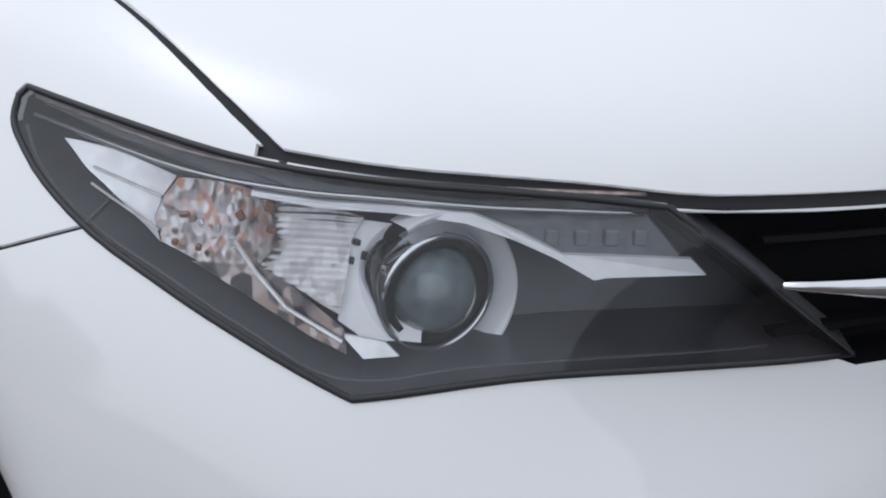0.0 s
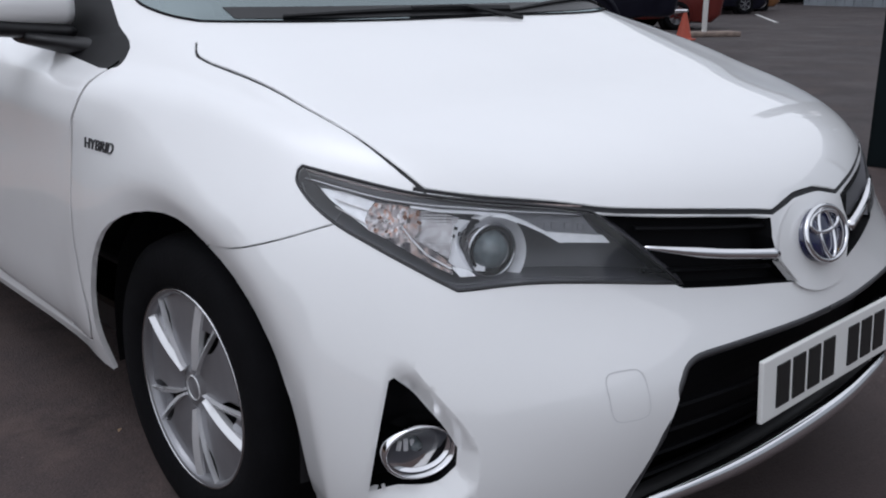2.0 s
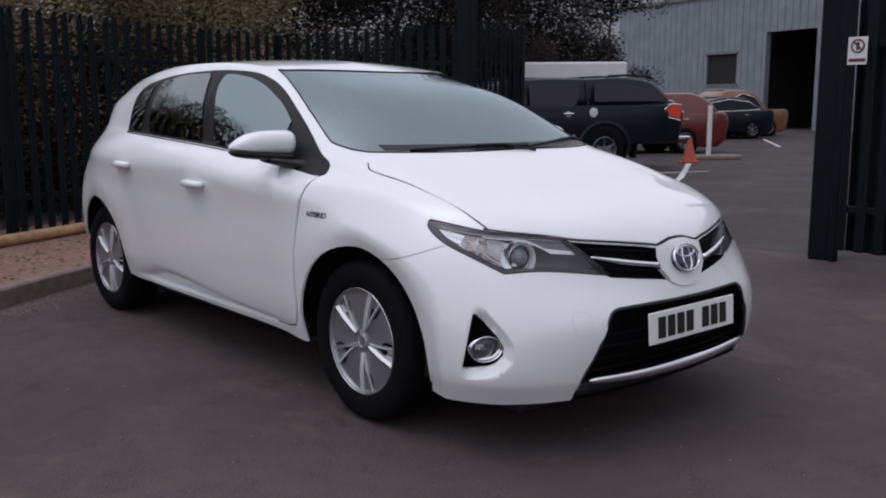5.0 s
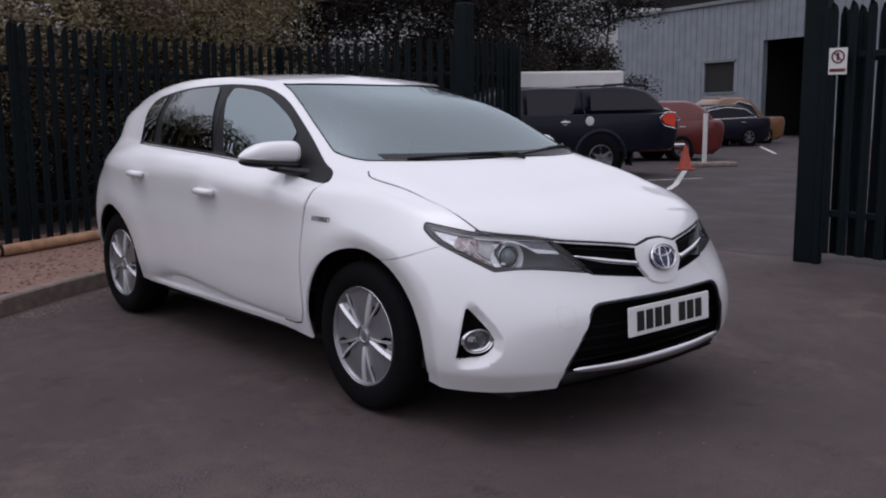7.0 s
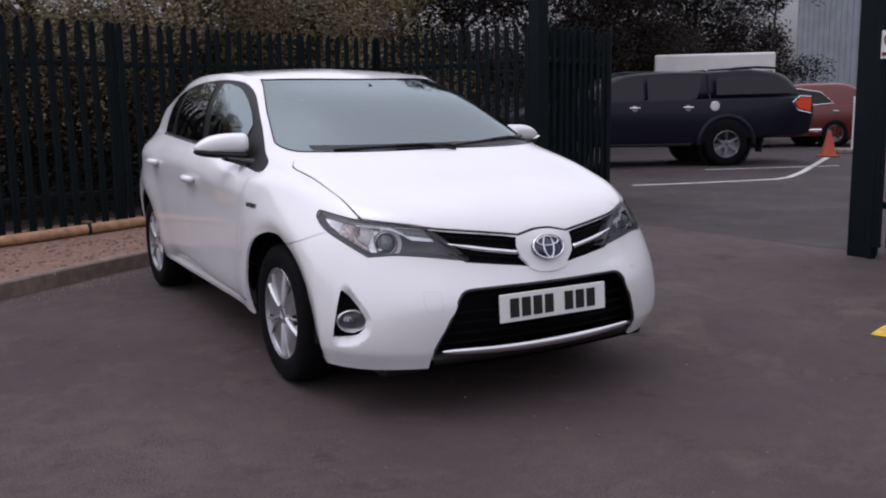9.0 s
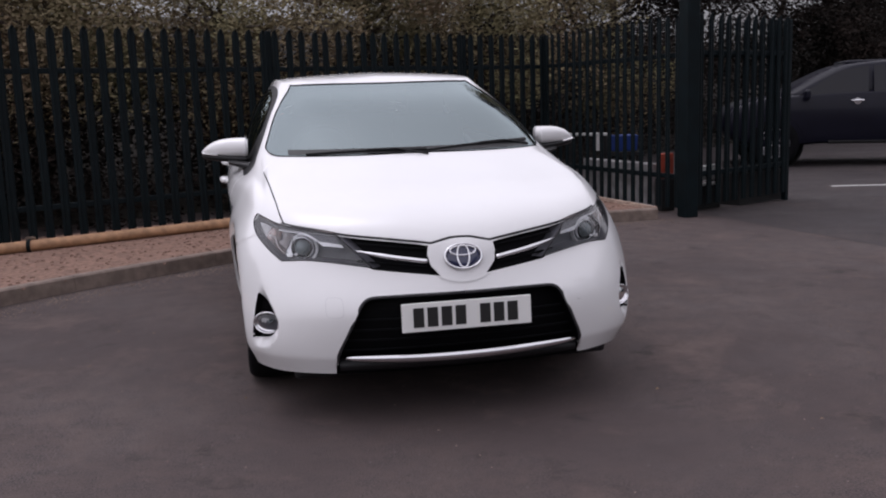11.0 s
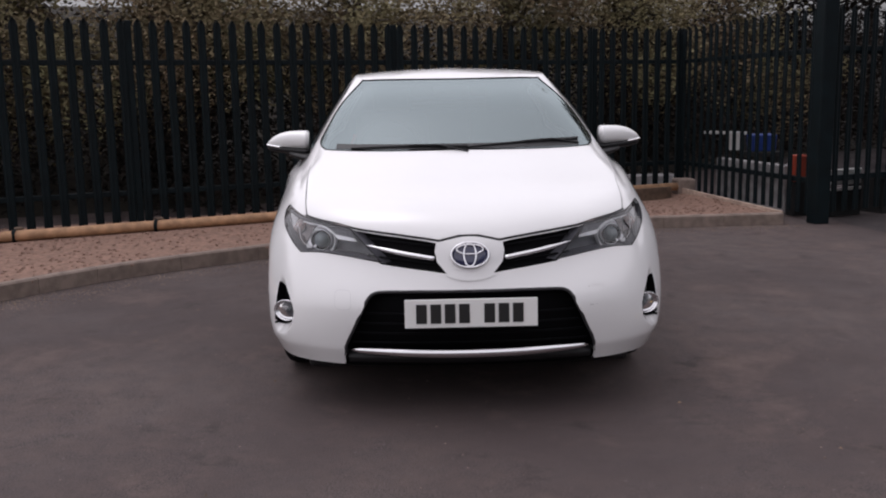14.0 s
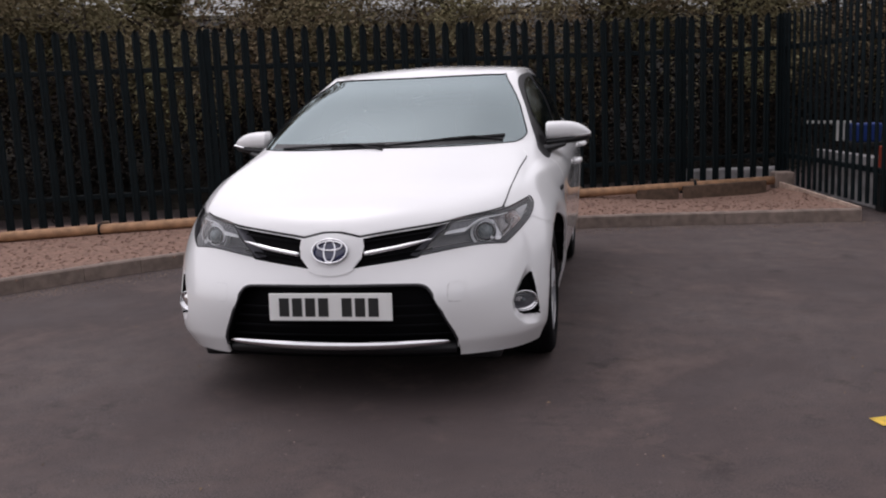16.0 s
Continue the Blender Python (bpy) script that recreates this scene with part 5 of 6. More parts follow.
kerb = thing("kerb", "low worn concrete edging kerb round the gravel bed", "kerb", kind="structure")
k_line = [Vector(p) for p in KERB]
i = 0
while i + 4 < len(k_line) + 3:
    seg = k_line[i:i + 5]
    if len(seg) < 2:
        break
    bm = bmesh.new()
    rows = []
    for j, p in enumerate(seg):
        d = (seg[min(j + 1, len(seg) - 1)] - seg[max(j - 1, 0)]).normalized()
        nrm = Vector((d.y, -d.x, 0))
        sh = .0015 if j == 0 else (-.0015 if j == len(seg) - 1 else 0)
        c = p + d * sh
        rows.append([bm.verts.new(c + nrm * o + Vector((0, 0, z))) for o, z in ((.0, -.02), (.0, .100), (-.012, .112), (-.075, .112), (-.082, .106), (-.082, -.02))])
    for j in range(len(rows) - 1):
        for q in range(5):
            bm.faces.new((rows[j][q], rows[j][q + 1], rows[j + 1][q + 1], rows[j + 1][q]))
    bm.faces.new(rows[0])
    bm.faces.new(rows[-1][::-1])
    bmesh.ops.recalc_face_normals(bm, faces=bm.faces)
    part("kerb_stone", bm, G["kerb"], kerb)
    i += 4
bm = bmesh.new()
tube(bm, [(x, y, .140) for x, y in ((-8.2, 1.3), (-5.5, 2.55), (-3.7, 3.55), (-1.6, 4.52), (-.9, 4.86), (.72, 5.70), (2.92, 6.62))], .048, 12)
tagged(part("timber_rail", bm, G["wood"], None, smooth=True), "pale round timber rail low in front of the fence", "rail")

bm = bmesh.new()
box(bm, (2.36, .028, .13), (3.115, 5.44, .060), (0, 0, 97.6), .004, 1)
tagged(part("edging_board", bm, G["pale"], None), "pale timber edging board at the end of the gravel bed", "board")
bm = bmesh.new()
box(bm, (.22, .22, .23), (3.00, 6.68, .115), (0, 0, 8), .02, 2)
tagged(part("corner_stone", bm, G["kerb"], None), "rough concrete block at the corner of the gravel bed", "block")
for x, y, r in ((-3.7, 3.55, 27), (-2.62, 4.04, 25), (-.9, 4.86, 26), (.72, 5.70, 24), (2.0, 6.235, 23)):
    # straps and stakes that hold the rail
    t = thing("rail_stake", "dark timber stake and strap holding the low rail", "stake", "rail stakes", at=(x, y, .09))
    bm = bmesh.new()
    box(bm, (.07, .09, .20), (x, y + .085, .105), (0, 0, r), .006, 1)
    part("stake", bm, G["dull"], t)
    bm = bmesh.new()
    tube(bm, [(x, y + .053 * math.cos(q), .140 + .053 * math.sin(q)) for q in [math.pi * 2 * k / 14 for k in range(14)]], .006, 6, True, flat=3.0, up=(1, 0, 0))
    part("strap", bm, G["fence"], t)
bm = bmesh.new()
box(bm, (1.02, .04, .16), (2.33, 6.31, .070), (0, 0, 23), .006, 1)
tagged(part("timber_board", bm, G["dull"], None), "weathered brown board on edge under the timber rail", "board")
bm = bmesh.new()
box(bm, (.50, .04, .15), (1.58, 6.03, .065), (0, 0, 23), .006, 1)
tagged(part("timber_board", bm, G["dull"], None), "weathered short board on edge under the timber rail", "board")
# loose stones of the bed, and grit and leaf scraps on the tarmac
rnd = random.Random(5)


def pebbles(name, spots, mat, label, category):
    vs, fs = [], []
    for x, y, z, r in spots:
        k = len(vs)
        a = rnd.uniform(0, 6.28)
        for q in range(5):
            w = a + q * 1.2566
            rr = r * rnd.uniform(.7, 1.15)
            vs.append((x + rr * math.cos(w), y + rr * math.sin(w), z))
        for q in range(5):
            w = a + q * 1.2566 + .3
            rr = r * rnd.uniform(.45, .75)
            vs.append((x + rr * math.cos(w), y + rr * math.sin(w), z + r * rnd.uniform(.5, .9)))
        fs += [(k + q, k + (q + 1) % 5, k + 5 + (q + 1) % 5, k + 5 + q) for q in range(5)] + [(k + 5, k + 6, k + 7, k + 8, k + 9)]
    me = bpy.data.meshes.new(name)
    me.from_pydata(vs, [], fs)
    me.materials.append(mat)
    tagged(new(name, me), label, category, kind="stuff")


bed = [(p[0], p[1]) for p in KERB] + outer[::-1]
spots = []
while len(spots) < 5200:
    x, y = rnd.uniform(-6.2, 3.4), rnd.uniform(-.6, 6.6)
    if inside((x, y), bed):
        spots.append((x, y, .086 - sunk(x, y), rnd.choice((.007, .010, .014, .020))))
pebbles("gravel", spots, material("gravel_stone", (0.25, 0.155, 0.12), 0.95, scale=5, rand=0.28, color2=(0.20, 0.122, 0.094)), "loose pinkish brown stones in the gravel bed", "gravel")
spots = []
k_pts = [Vector(p) for p in KERB]
for _ in range(5000):
    p = k_pts[rnd.randrange(10, len(k_pts))]
    spots.append((p.x + rnd.uniform(-.1, .1) + abs(rnd.gauss(0, .16)), p.y - abs(rnd.gauss(0, .14)) - .03, -.001, rnd.uniform(.0025, .0075)))
for _ in range(900):
    spots.append((rnd.uniform(-3.5, 5), rnd.uniform(-4.5, 3), -.001, rnd.uniform(.002, .0055)))
pebbles("grit", spots, material("grit_stone", (0.19, 0.145, 0.12), 0.95, scale=5, rand=0.6, color2=(0.11, 0.08, 0.068)), "scattered grit along the kerb and over the tarmac", "grit")
vs, fs = [], []
for i in range(220):
    if i < 110:
        p = k_pts[rnd.randrange(8, len(k_pts))]
        x, y = p.x + abs(rnd.gauss(.1, .2)), p.y - abs(rnd.gauss(0, .25)) - .05
    else:
        x, y = rnd.uniform(-3.5, 6), rnd.uniform(-4.2, 3.5)
    a, L = rnd.uniform(0, 6.28), rnd.uniform(.005, .014)
    c, s_ = math.cos(a), math.sin(a)
    k = len(vs)
    for u, w, z in ((-1, 0, .004), (-.2, .5, .009), (1, 0, .005), (.1, -.5, .012)):
        vs.append((x + L * (u * c - w * s_), y + L * (u * s_ + w * c), z))
    fs += [(k, k + 1, k + 3), (k + 1, k + 2, k + 3)]
me = bpy.data.meshes.new("fallen_leaves")
me.from_pydata(vs, [], fs)
me.materials.append(material("fallen_leaf", (0.22, 0.15, 0.09), 0.9, scale=3, rand=0.7, color2=(0.10, 0.065, 0.04)))
tagged(new("fallen_leaves", me), "small dry leaf scraps blown over the tarmac", "leaves", kind="stuff")

# ---- planting behind the fence ----
V = dict(
    bark=material("bark", (0.055, 0.042, 0.032), 0.95, vary=0.3, scale=14, bump=0.6, bump_scale=30),
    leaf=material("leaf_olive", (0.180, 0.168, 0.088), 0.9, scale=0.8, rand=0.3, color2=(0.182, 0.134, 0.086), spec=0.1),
    # near-black copy of the leaf: shade under the trees is in its colour
    dark=material("leaf_shaded", (0.017, 0.016, 0.014), 0.9, scale=0.8, rand=0.4, color2=(0.026, 0.019, 0.016), spec=0.1),
    soil=material("leaf_litter", (0.022, 0.018, 0.012), 0.95, vary=0.4, scale=6, bump=0.5),
)


def leaves(rnd, centre, radius, count, size, flat_=1.0):
    """Leaf blades scattered in a clump: lists of points and faces."""
    out_v, out_f = [], []
    for _ in range(count):
        d = Vector((rnd.gauss(0, 1), rnd.gauss(0, 1), rnd.gauss(0, 1) * flat_))
        d = d.normalized() * radius * rnd.uniform(.35, 1.0) ** .6
        p = Vector(centre) + d
        a = Vector((rnd.uniform(-1, 1), rnd.uniform(-1, 1), rnd.uniform(-.6, .6))).normalized()
        b = a.orthogonal().normalized()
        b = (b * math.cos(rnd.uniform(0, 3)) + a.cross(b) * math.sin(rnd.uniform(0, 3))).normalized()
        L, W = size * rnd.uniform(.6, 1.3), size * rnd.uniform(.25, .45)
        k = len(out_v)
        out_v += [p - a * L, p + b * W, p + a * L, p - b * W]
        out_f.append((k, k + 1, k + 2, k + 3))
    return out_v, out_f


def foliage(name, clumps, mat, parent, rnd, kind=""):
    vs, fs = [], []
    for c, r, n, s, fl in clumps:
        v, f = leaves(rnd, c, r, n, s, fl)
        k = len(vs)
        vs += v
        fs += [tuple(i + k for i in q) for q in f]
    me = bpy.data.meshes.new(name)
    me.from_pydata([tuple(v) for v in vs], [], fs)
    me.materials.append(mat)
    ob = new(name, me)
    if parent:
        ob.parent = parent
        ob.matrix_parent_inverse = parent.matrix_world.inverted()
    return tagged(ob, kind=kind)


def tree(x, y, h, spread, seed, label, low=.12, size=.10, mat=None, count=110):
    rnd = random.Random(seed)
    t = thing("tree", label, "tree", "trees behind the fence", at=(x, y, 0))
    lean = Vector((rnd.uniform(-.08, .08), rnd.uniform(-.08, .08), 1))
    bm = bmesh.new()
    tube(bm, [Vector((x, y, 0)) + lean * (h * .8 * k / 8) + Vector((rnd.uniform(-.05, .05), rnd.uniform(-.05, .05), 0)) for k in range(9)], lambda q: .11 * (1 - q) + .02, 8)
    tips = []
    for k in range(15):
        z = h * rnd.uniform(low, .8)
        a = rnd.uniform(0, 6.28)
        reach = spread * rnd.uniform(.5, 1.0) * (1 - .45 * z / h)
        p0 = Vector((x, y, 0)) + lean * z
        p2 = p0 + Vector((math.cos(a) * reach, math.sin(a) * reach, h * rnd.uniform(.05, .18)))
        p1 = (p0 + p2) / 2 + Vector((0, 0, h * .05))
        tube(bm, [p0, p1, p2], lambda q: .035 * (1 - q) + .006, 5)
        tips += [p1, p2, (p1 + p2) / 2 + Vector((rnd.uniform(-.3, .3), rnd.uniform(-.3, .3), rnd.uniform(-.2, .3)))]
    tips += [Vector((x, y, 0)) + lean * h * q for q in (.7, .82, .92, 1.0)]
    part("trunk", bm, V["bark"], t)
    foliage("crown", [(p, rnd.uniform(.35, .75) * spread / 2.0, count, size, .8) for p in tips], mat or V["leaf"], t, rnd)
    return t


BACK = [(-9.5, 4.6, 3.0, 1.9), (-7.2, 5.3, 2.9, 1.9), (-5.2, 6.3, 3.2, 2.0), (-3.0, 7.0, 3.3, 2.0), (-1.1, 7.6, 3.5, 2.1), (.9, 8.6, 3.6, 2.1), (2.6, 9.3, 3.9, 2.2), (4.6, 11.5, 4.4, 2.4), (7.0, 13.6, 6.6, 2.7), (9.6, 15.6, 7.0, 2.9), (12.6, 17.2, 7.4, 3.0), (16.0, 19.0, 7.2, 3.0), (19.5, 21.0, 7.5, 3.2), (23.5, 22.0, 7.8, 3.3), (26.5, 21.2, 6.6, 2.6), (14.5, 17.0, 7.4, 2.8), (18.0, 18.6, 7.6, 3.0), (21.5, 20.2, 7.6, 3.0), (-12.5, 2.5, 3.2, 2.0), (-8.6, 9.4, 4.3, 2.0), (-6.3, 9.7, 4.2, 1.6), (-11.0, 8.4, 4.3, 2.2)]
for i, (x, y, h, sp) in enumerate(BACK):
    # trees 8 to 18 take the leaf colour that is darkened for shade
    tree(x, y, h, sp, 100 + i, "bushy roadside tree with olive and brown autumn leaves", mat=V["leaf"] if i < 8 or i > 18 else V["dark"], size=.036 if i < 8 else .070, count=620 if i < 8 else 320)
rnd = random.Random(77)
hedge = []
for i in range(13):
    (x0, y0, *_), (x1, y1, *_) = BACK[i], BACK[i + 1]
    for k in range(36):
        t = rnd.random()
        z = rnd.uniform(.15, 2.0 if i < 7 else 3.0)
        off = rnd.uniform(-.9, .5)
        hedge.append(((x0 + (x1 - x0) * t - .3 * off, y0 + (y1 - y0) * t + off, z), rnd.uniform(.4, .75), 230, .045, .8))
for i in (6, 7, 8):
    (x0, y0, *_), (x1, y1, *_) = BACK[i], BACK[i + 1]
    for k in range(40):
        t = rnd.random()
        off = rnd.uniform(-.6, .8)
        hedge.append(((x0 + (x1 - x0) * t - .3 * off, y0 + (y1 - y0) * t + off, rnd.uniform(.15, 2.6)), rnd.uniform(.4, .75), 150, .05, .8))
# low growth gets the shade behind the fence through its leaf colour
tagged(foliage("undergrowth", hedge, V["dark"], None, rnd, "stuff"), "dense undergrowth and brambles behind the fence, leaf colour darkened for shade", "undergrowth")
bm = bmesh.new()
line = [(-16, 1.2), (-9.5, 5.6), (-5.2, 7.4), (-1.1, 8.8), (2.6, 10.4), (7.0, 15.0), (12.6, 18.6), (19.5, 22.4), (30, 27)]
rows = []
for x, y in line:
    rows.append([bm.verts.new((x - dx, y + dy, z)) for dx, dy, z in ((-.4, -1.5, -.02), (.0, 0, .5), (.6, 1.6, 2.0), (1.5, 3.5, 2.8), (4, 9, 3.2), (20, 45, 3.0))])
for i in range(len(rows) - 1):
    for k in range(5):
        bm.faces.new((rows[i][k], rows[i + 1][k], rows[i + 1][k + 1], rows[i][k + 1]))
bmesh.ops.recalc_face_normals(bm, faces=bm.faces)
tagged(part("bank", bm, V["soil"], None, smooth=True), "dark earth bank covered in leaf litter", "bank", kind="structure")

# ---- car park beyond the gateway ----
C = dict(
    shed=material("shed_cladding", (0.175, 0.195, 0.215), 0.6, vary=0.10, scale=1.5),
    roof=material("shed_roof", (0.14, 0.15, 0.16), 0.6, vary=0.1, scale=2),
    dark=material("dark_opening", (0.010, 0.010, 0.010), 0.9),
    pickup=material("black_car_paint", (0.006, 0.006, 0.013), 0.35, coat=0.13, vary=0.1, scale=3, spec=0.15),
    red=material("red_car_paint", (0.11, 0.013, 0.009), 0.3, coat=0.3, vary=0.05, scale=3),
    gold=material("bronze_car_paint", (0.17, 0.075, 0.028), 0.3, coat=0.5, vary=0.05, scale=3),
    white=material("white_van_paint", (0.62, 0.62, 0.60), 0.4, coat=0.3, vary=0.05, scale=3),
    glass=material("dark_car_glass", (0.012, 0.012, 0.016), 0.12, spec=0.3),
    orange=material("cone_orange", (0.32, 0.045, 0.018), 0.6, vary=0.1, scale=20),
    plinth=material("plinth_concrete", (0.30, 0.29, 0.29), 0.9, vary=0.3, scale=9, bump=0.2),
    blue=material("blue_plastic", (0.008, 0.035, 0.19), 0.45, vary=0.1, scale=6),
    lamp=material("orange_red_lamp", (0.72, 0.06, 0.02), 0.2, coat=1.0),
    yellow=material("yellow_paint", (0.60, 0.40, 0.05), 0.8, vary=0.25, scale=20),
)


def loft(bm, outline, sections):
    """Close a side outline (y, z) into a body: sections are (half width, inset of the outline) from the middle outwards."""
    cy, cz = sum(p[0] for p in outline) / len(outline), sum(p[1] for p in outline) / len(outline)
    rows = []
    for w, k in [(-w, k) for w, k in sections[::-1]] + list(sections):
        rows.append([bm.verts.new((w, cy + (y - cy) * (1 - k), cz + (z - cz) * (1 - k))) for y, z in outline])
    n = len(outline)
    for a, b in zip(rows, rows[1:]):
        for i in range(n):
            bm.faces.new((a[i], a[(i + 1) % n], b[(i + 1) % n], b[i]))
    bm.faces.new(rows[0])
    bm.faces.new(rows[-1][::-1])
    bmesh.ops.recalc_face_normals(bm, faces=bm.faces)


def far_wheel(parent, m, x, y, r, s):
    q = m @ Matrix.Translation((x, y, r)) @ pose(0, 0, 0, 0, 90 * s, 0)
    bm = bmesh.new()
    lathe(bm, [(r * .62, .02), (r * .72, .03), (r * .9, .025), (r, .0), (r, -.16), (r * .62, -.2)], q, 32)
    bmesh.ops.recalc_face_normals(bm, faces=bm.faces)
    w = part("wheel", bm, M["rubber"], parent, smooth=True)
    bm = bmesh.new()
    lathe(bm, [(r * .64, .012), (r * .60, .022), (r * .57, .0), (r * .55, -.08), (.001, -.08)], q, 32)
    part("rim", bm, M["alloy"], w)
    for k in range(6):
        bm = bmesh.new()
        box(bm, (r * .60, r * .14, .02), (r * .30, 0, -.005), (0, 0, 0), .004, 1)
        bmesh.ops.transform(bm, matrix=q @ pose(0, 0, 0, 0, 0, 60 * k), verts=bm.verts)
        part("spoke", bm, M["alloy"], w)


def vehicle(name, label, category, paint, at, yaw, body, cabin, wheels, half, r=.33, group="", extras=None, house=None):
    """A parked vehicle: lower body, glasshouse, roof, wheels; local y points to its front."""
    t = thing(name, label, category, group, at=(*at, 0))
    m = pose(*at, 0, 0, 0, yaw)

    def add(nm, bm, mat, parent=t, lab="", smooth=False):
        bmesh.ops.transform(bm, matrix=m, verts=bm.verts)
        return part(nm, bm, mat, parent, lab, smooth)

    bm = bmesh.new()
    loft(bm, smooth2(body, 4), [(half * .5, 0), (half * .78, .008), (half * .90, .024), (half * .96, .05), (half * .99, .085), (half, .13)])
    b = add("body", bm, paint, smooth=True)
    bm = bmesh.new()
    loft(bm, smooth2(cabin, 4), [(half * .42, 0), (half * .62, .015), (half * .74, .045), (half * .82, .10), (half * .86, .18)])
    for v in bm.verts:
        zz = (v.co.z - min(p[1] for p in cabin)) / (max(p[1] for p in cabin) - min(p[1] for p in cabin))
        v.co.x *= 1.06 - .18 * zz
    add("glasshouse", bm, house or C["glass"], smooth=True)
    top = max(p[1] for p in cabin)
    ry = [p[0] for p in cabin if p[1] > top - .10]
    bm = bmesh.new()
    box(bm, (half * 1.12, (max(ry) - min(ry)) * .9, .08), (0, (max(ry) + min(ry)) / 2, top - .035), (0, 0, 0), .035, 3)
    add("roof", bm, paint, smooth=True)
    for y in wheels:
        for s in (-1, 1):
            far_wheel(t, m, s * (half - .005), y, r, s)
            bm = bmesh.new()
            lathe(bm, [(r * 1.17, .012), (r * 1.17, -.22), (.01, -.22)], Matrix.Translation((s * (half - .002), y, r)) @ pose(0, 0, 0, 0, 90 * s, 0), 28)
            add("arch", bm, C["dark"])
    if extras:
        extras(t, add)
    return t


def pickup_parts(t, add):
    for s in (-1, 1):
        for y in (1.78, .82):
            bm = bmesh.new()
            box(bm, (.035, .20, .035), (s * .905, y, 1.04), (0, 0, 0), .015)
            h = add("door_handle", bm, M["chrome"], lab="chrome door handle")
            bm = bmesh.new()
            lathe(bm, [(.001, .006), (.055, .004), (.062, -.01)], Matrix.Translation((s * .900, y, 1.03)) @ pose(0, 0, 0, 0, 90 * s, 0), 16)
            add("handle_cup", bm, M["chrome"], h)
        bm = bmesh.new()
        prism(bm, [(-1.42, 1.185), (-1.22, 1.20), (-1.10, 1.11), (-1.19, .985), (-1.42, .93)], .14, Matrix.Translation((s * .835, 0, 0)) @ pose(0, 0, 0, 0, 0, 90) @ Matrix.Identity(4), .015)
        add("tail_lamp", bm, C["lamp"], lab="orange and red tail lamp")
        bm = bmesh.new()
        tube(bm, [(s * .897, y, z) for y, z in ((-1.42, 1.20), (-1.21, 1.217), (-1.085, 1.11), (-1.18, .968), (-1.42, .91))], .011, 6)
        add("lamp_trim", bm, M["chrome"])
        bm = bmesh.new()
        lathe(bm, [(.001, .012), (.075, .010), (.085, .0)], Matrix.Translation((s * .905, .34, 1.06)) @ pose(0, 0, 0, 0, 90 * s, 0), 20)
        add("fuel_cap", bm, C["white"], lab="round white fuel cap")
        bm = bmesh.new()
        tube(bm, [(s * .58, y, 1.66 + z) for y, z in ((-1.0, 0), (-.92, .05), (-.5, .07), (-.1, .05), (-.02, 0))], .022, 8)
        add("roof_bar", bm, C["dark"])
        bm = bmesh.new()
        box(bm, (.11, .10, .16), (s * .98, 2.55, 1.15), (0, 0, 0), .04)
        add("wing_mirror", bm, C["pickup"])
        bm = bmesh.new()
        tube(bm, [(s * .87, y, .40) for y in (.75, 1.2, 1.8, 2.2)], .035, 8)
        add("side_step", bm, C["dark"])
        bm = bmesh.new()
        rows = [[bm.verts.new((s * (.885 + o), .11 + r * math.cos(a), .38 + r * math.sin(a))) for r, o in ((.56, -.02), (.53, .035), (.46, .045), (.45, -.05))] for a in [math.pi * q / 20 for q in range(21)]]
        for a, b in zip(rows, rows[1:]):
            for q in range(3):
                bm.faces.new((a[q], a[q + 1], b[q + 1], b[q]))
        bmesh.ops.recalc_face_normals(bm, faces=bm.faces)
        add("arch_flare", bm, C["pickup"], smooth=True)
        for name, pts in (("front_side_window", [(1.62, 1.16), (2.66, 1.14), (2.30, 1.36), (2.0, 1.52), (1.62, 1.575)]), ("rear_side_window", [(.66, 1.20), (.80, 1.165), (1.54, 1.165), (1.54, 1.58), (.56, 1.58), (.60, 1.36)]), ("canopy_window", [(-1.20, 1.27), (.30, 1.25), (.29, 1.58), (-.80, 1.58)])):
            bm = bmesh.new()
            prism(bm, pts, .012, Matrix.Translation((s * .800, 0, 0)) @ pose(0, 0, 0, 0, 0, 90))
            for v in bm.verts:
                v.co.x -= s * (v.co.z - 1.25) * .20 - s * .052
            add(name, bm, C["glass"], lab="dark side glass")
    bm = bmesh.new()
    tube(bm, [(x, .42, z) for x, z in ((-.895, .95), (-.90, 1.16), (-.80, 1.27), (-.71, 1.60), (-.55, 1.682), (.55, 1.682), (.71, 1.60), (.80, 1.27), (.90, 1.16), (.895, .95))], .014, 6)
    add("canopy_seam", bm, C["dark"])
    bm = bmesh.new()
    box(bm, (1.70, .36, .055), (0, -1.50, .60), (0, 0, 0), .02)
    add("rear_bumper", bm, M["chrome"], lab="chrome rear bumper")
    for x in (-.7, .7):
        bm = bmesh.new()
        box(bm, (.26, .02, .26), (x, -.58, .36), (6, 0, 0), .01)
        add("mud_flap", bm, C["dark"])


PICK_BODY = [(-1.55, .58), (-.9, .50), (.6, .36), (2.3, .36), (3.65, .42), (3.85, .62), (3.80, .90), (3.55, 1.04), (2.9, 1.14), (2.1, 1.18), (.3, 1.20), (-.6, 1.21), (-1.2, 1.215), (-1.47, 1.19), (-1.60, .95)]
PICK_CAB = [(-1.42, 1.20), (.3, 1.18), (3.0, 1.10), (2.45, 1.42), (2.05, 1.59), (1.5, 1.655), (.4, 1.67), (-.85, 1.66), (-1.05, 1.61), (-1.32, 1.38)]
vehicle("pickup_truck", "black double-cab pickup truck with hard canopy in the car park", "pickup truck", C["pickup"], (10.75, 8.70), 65.8, PICK_BODY, PICK_CAB, (.11, 3.02), .90, .39, "parked vehicles", pickup_parts, C["pickup"])


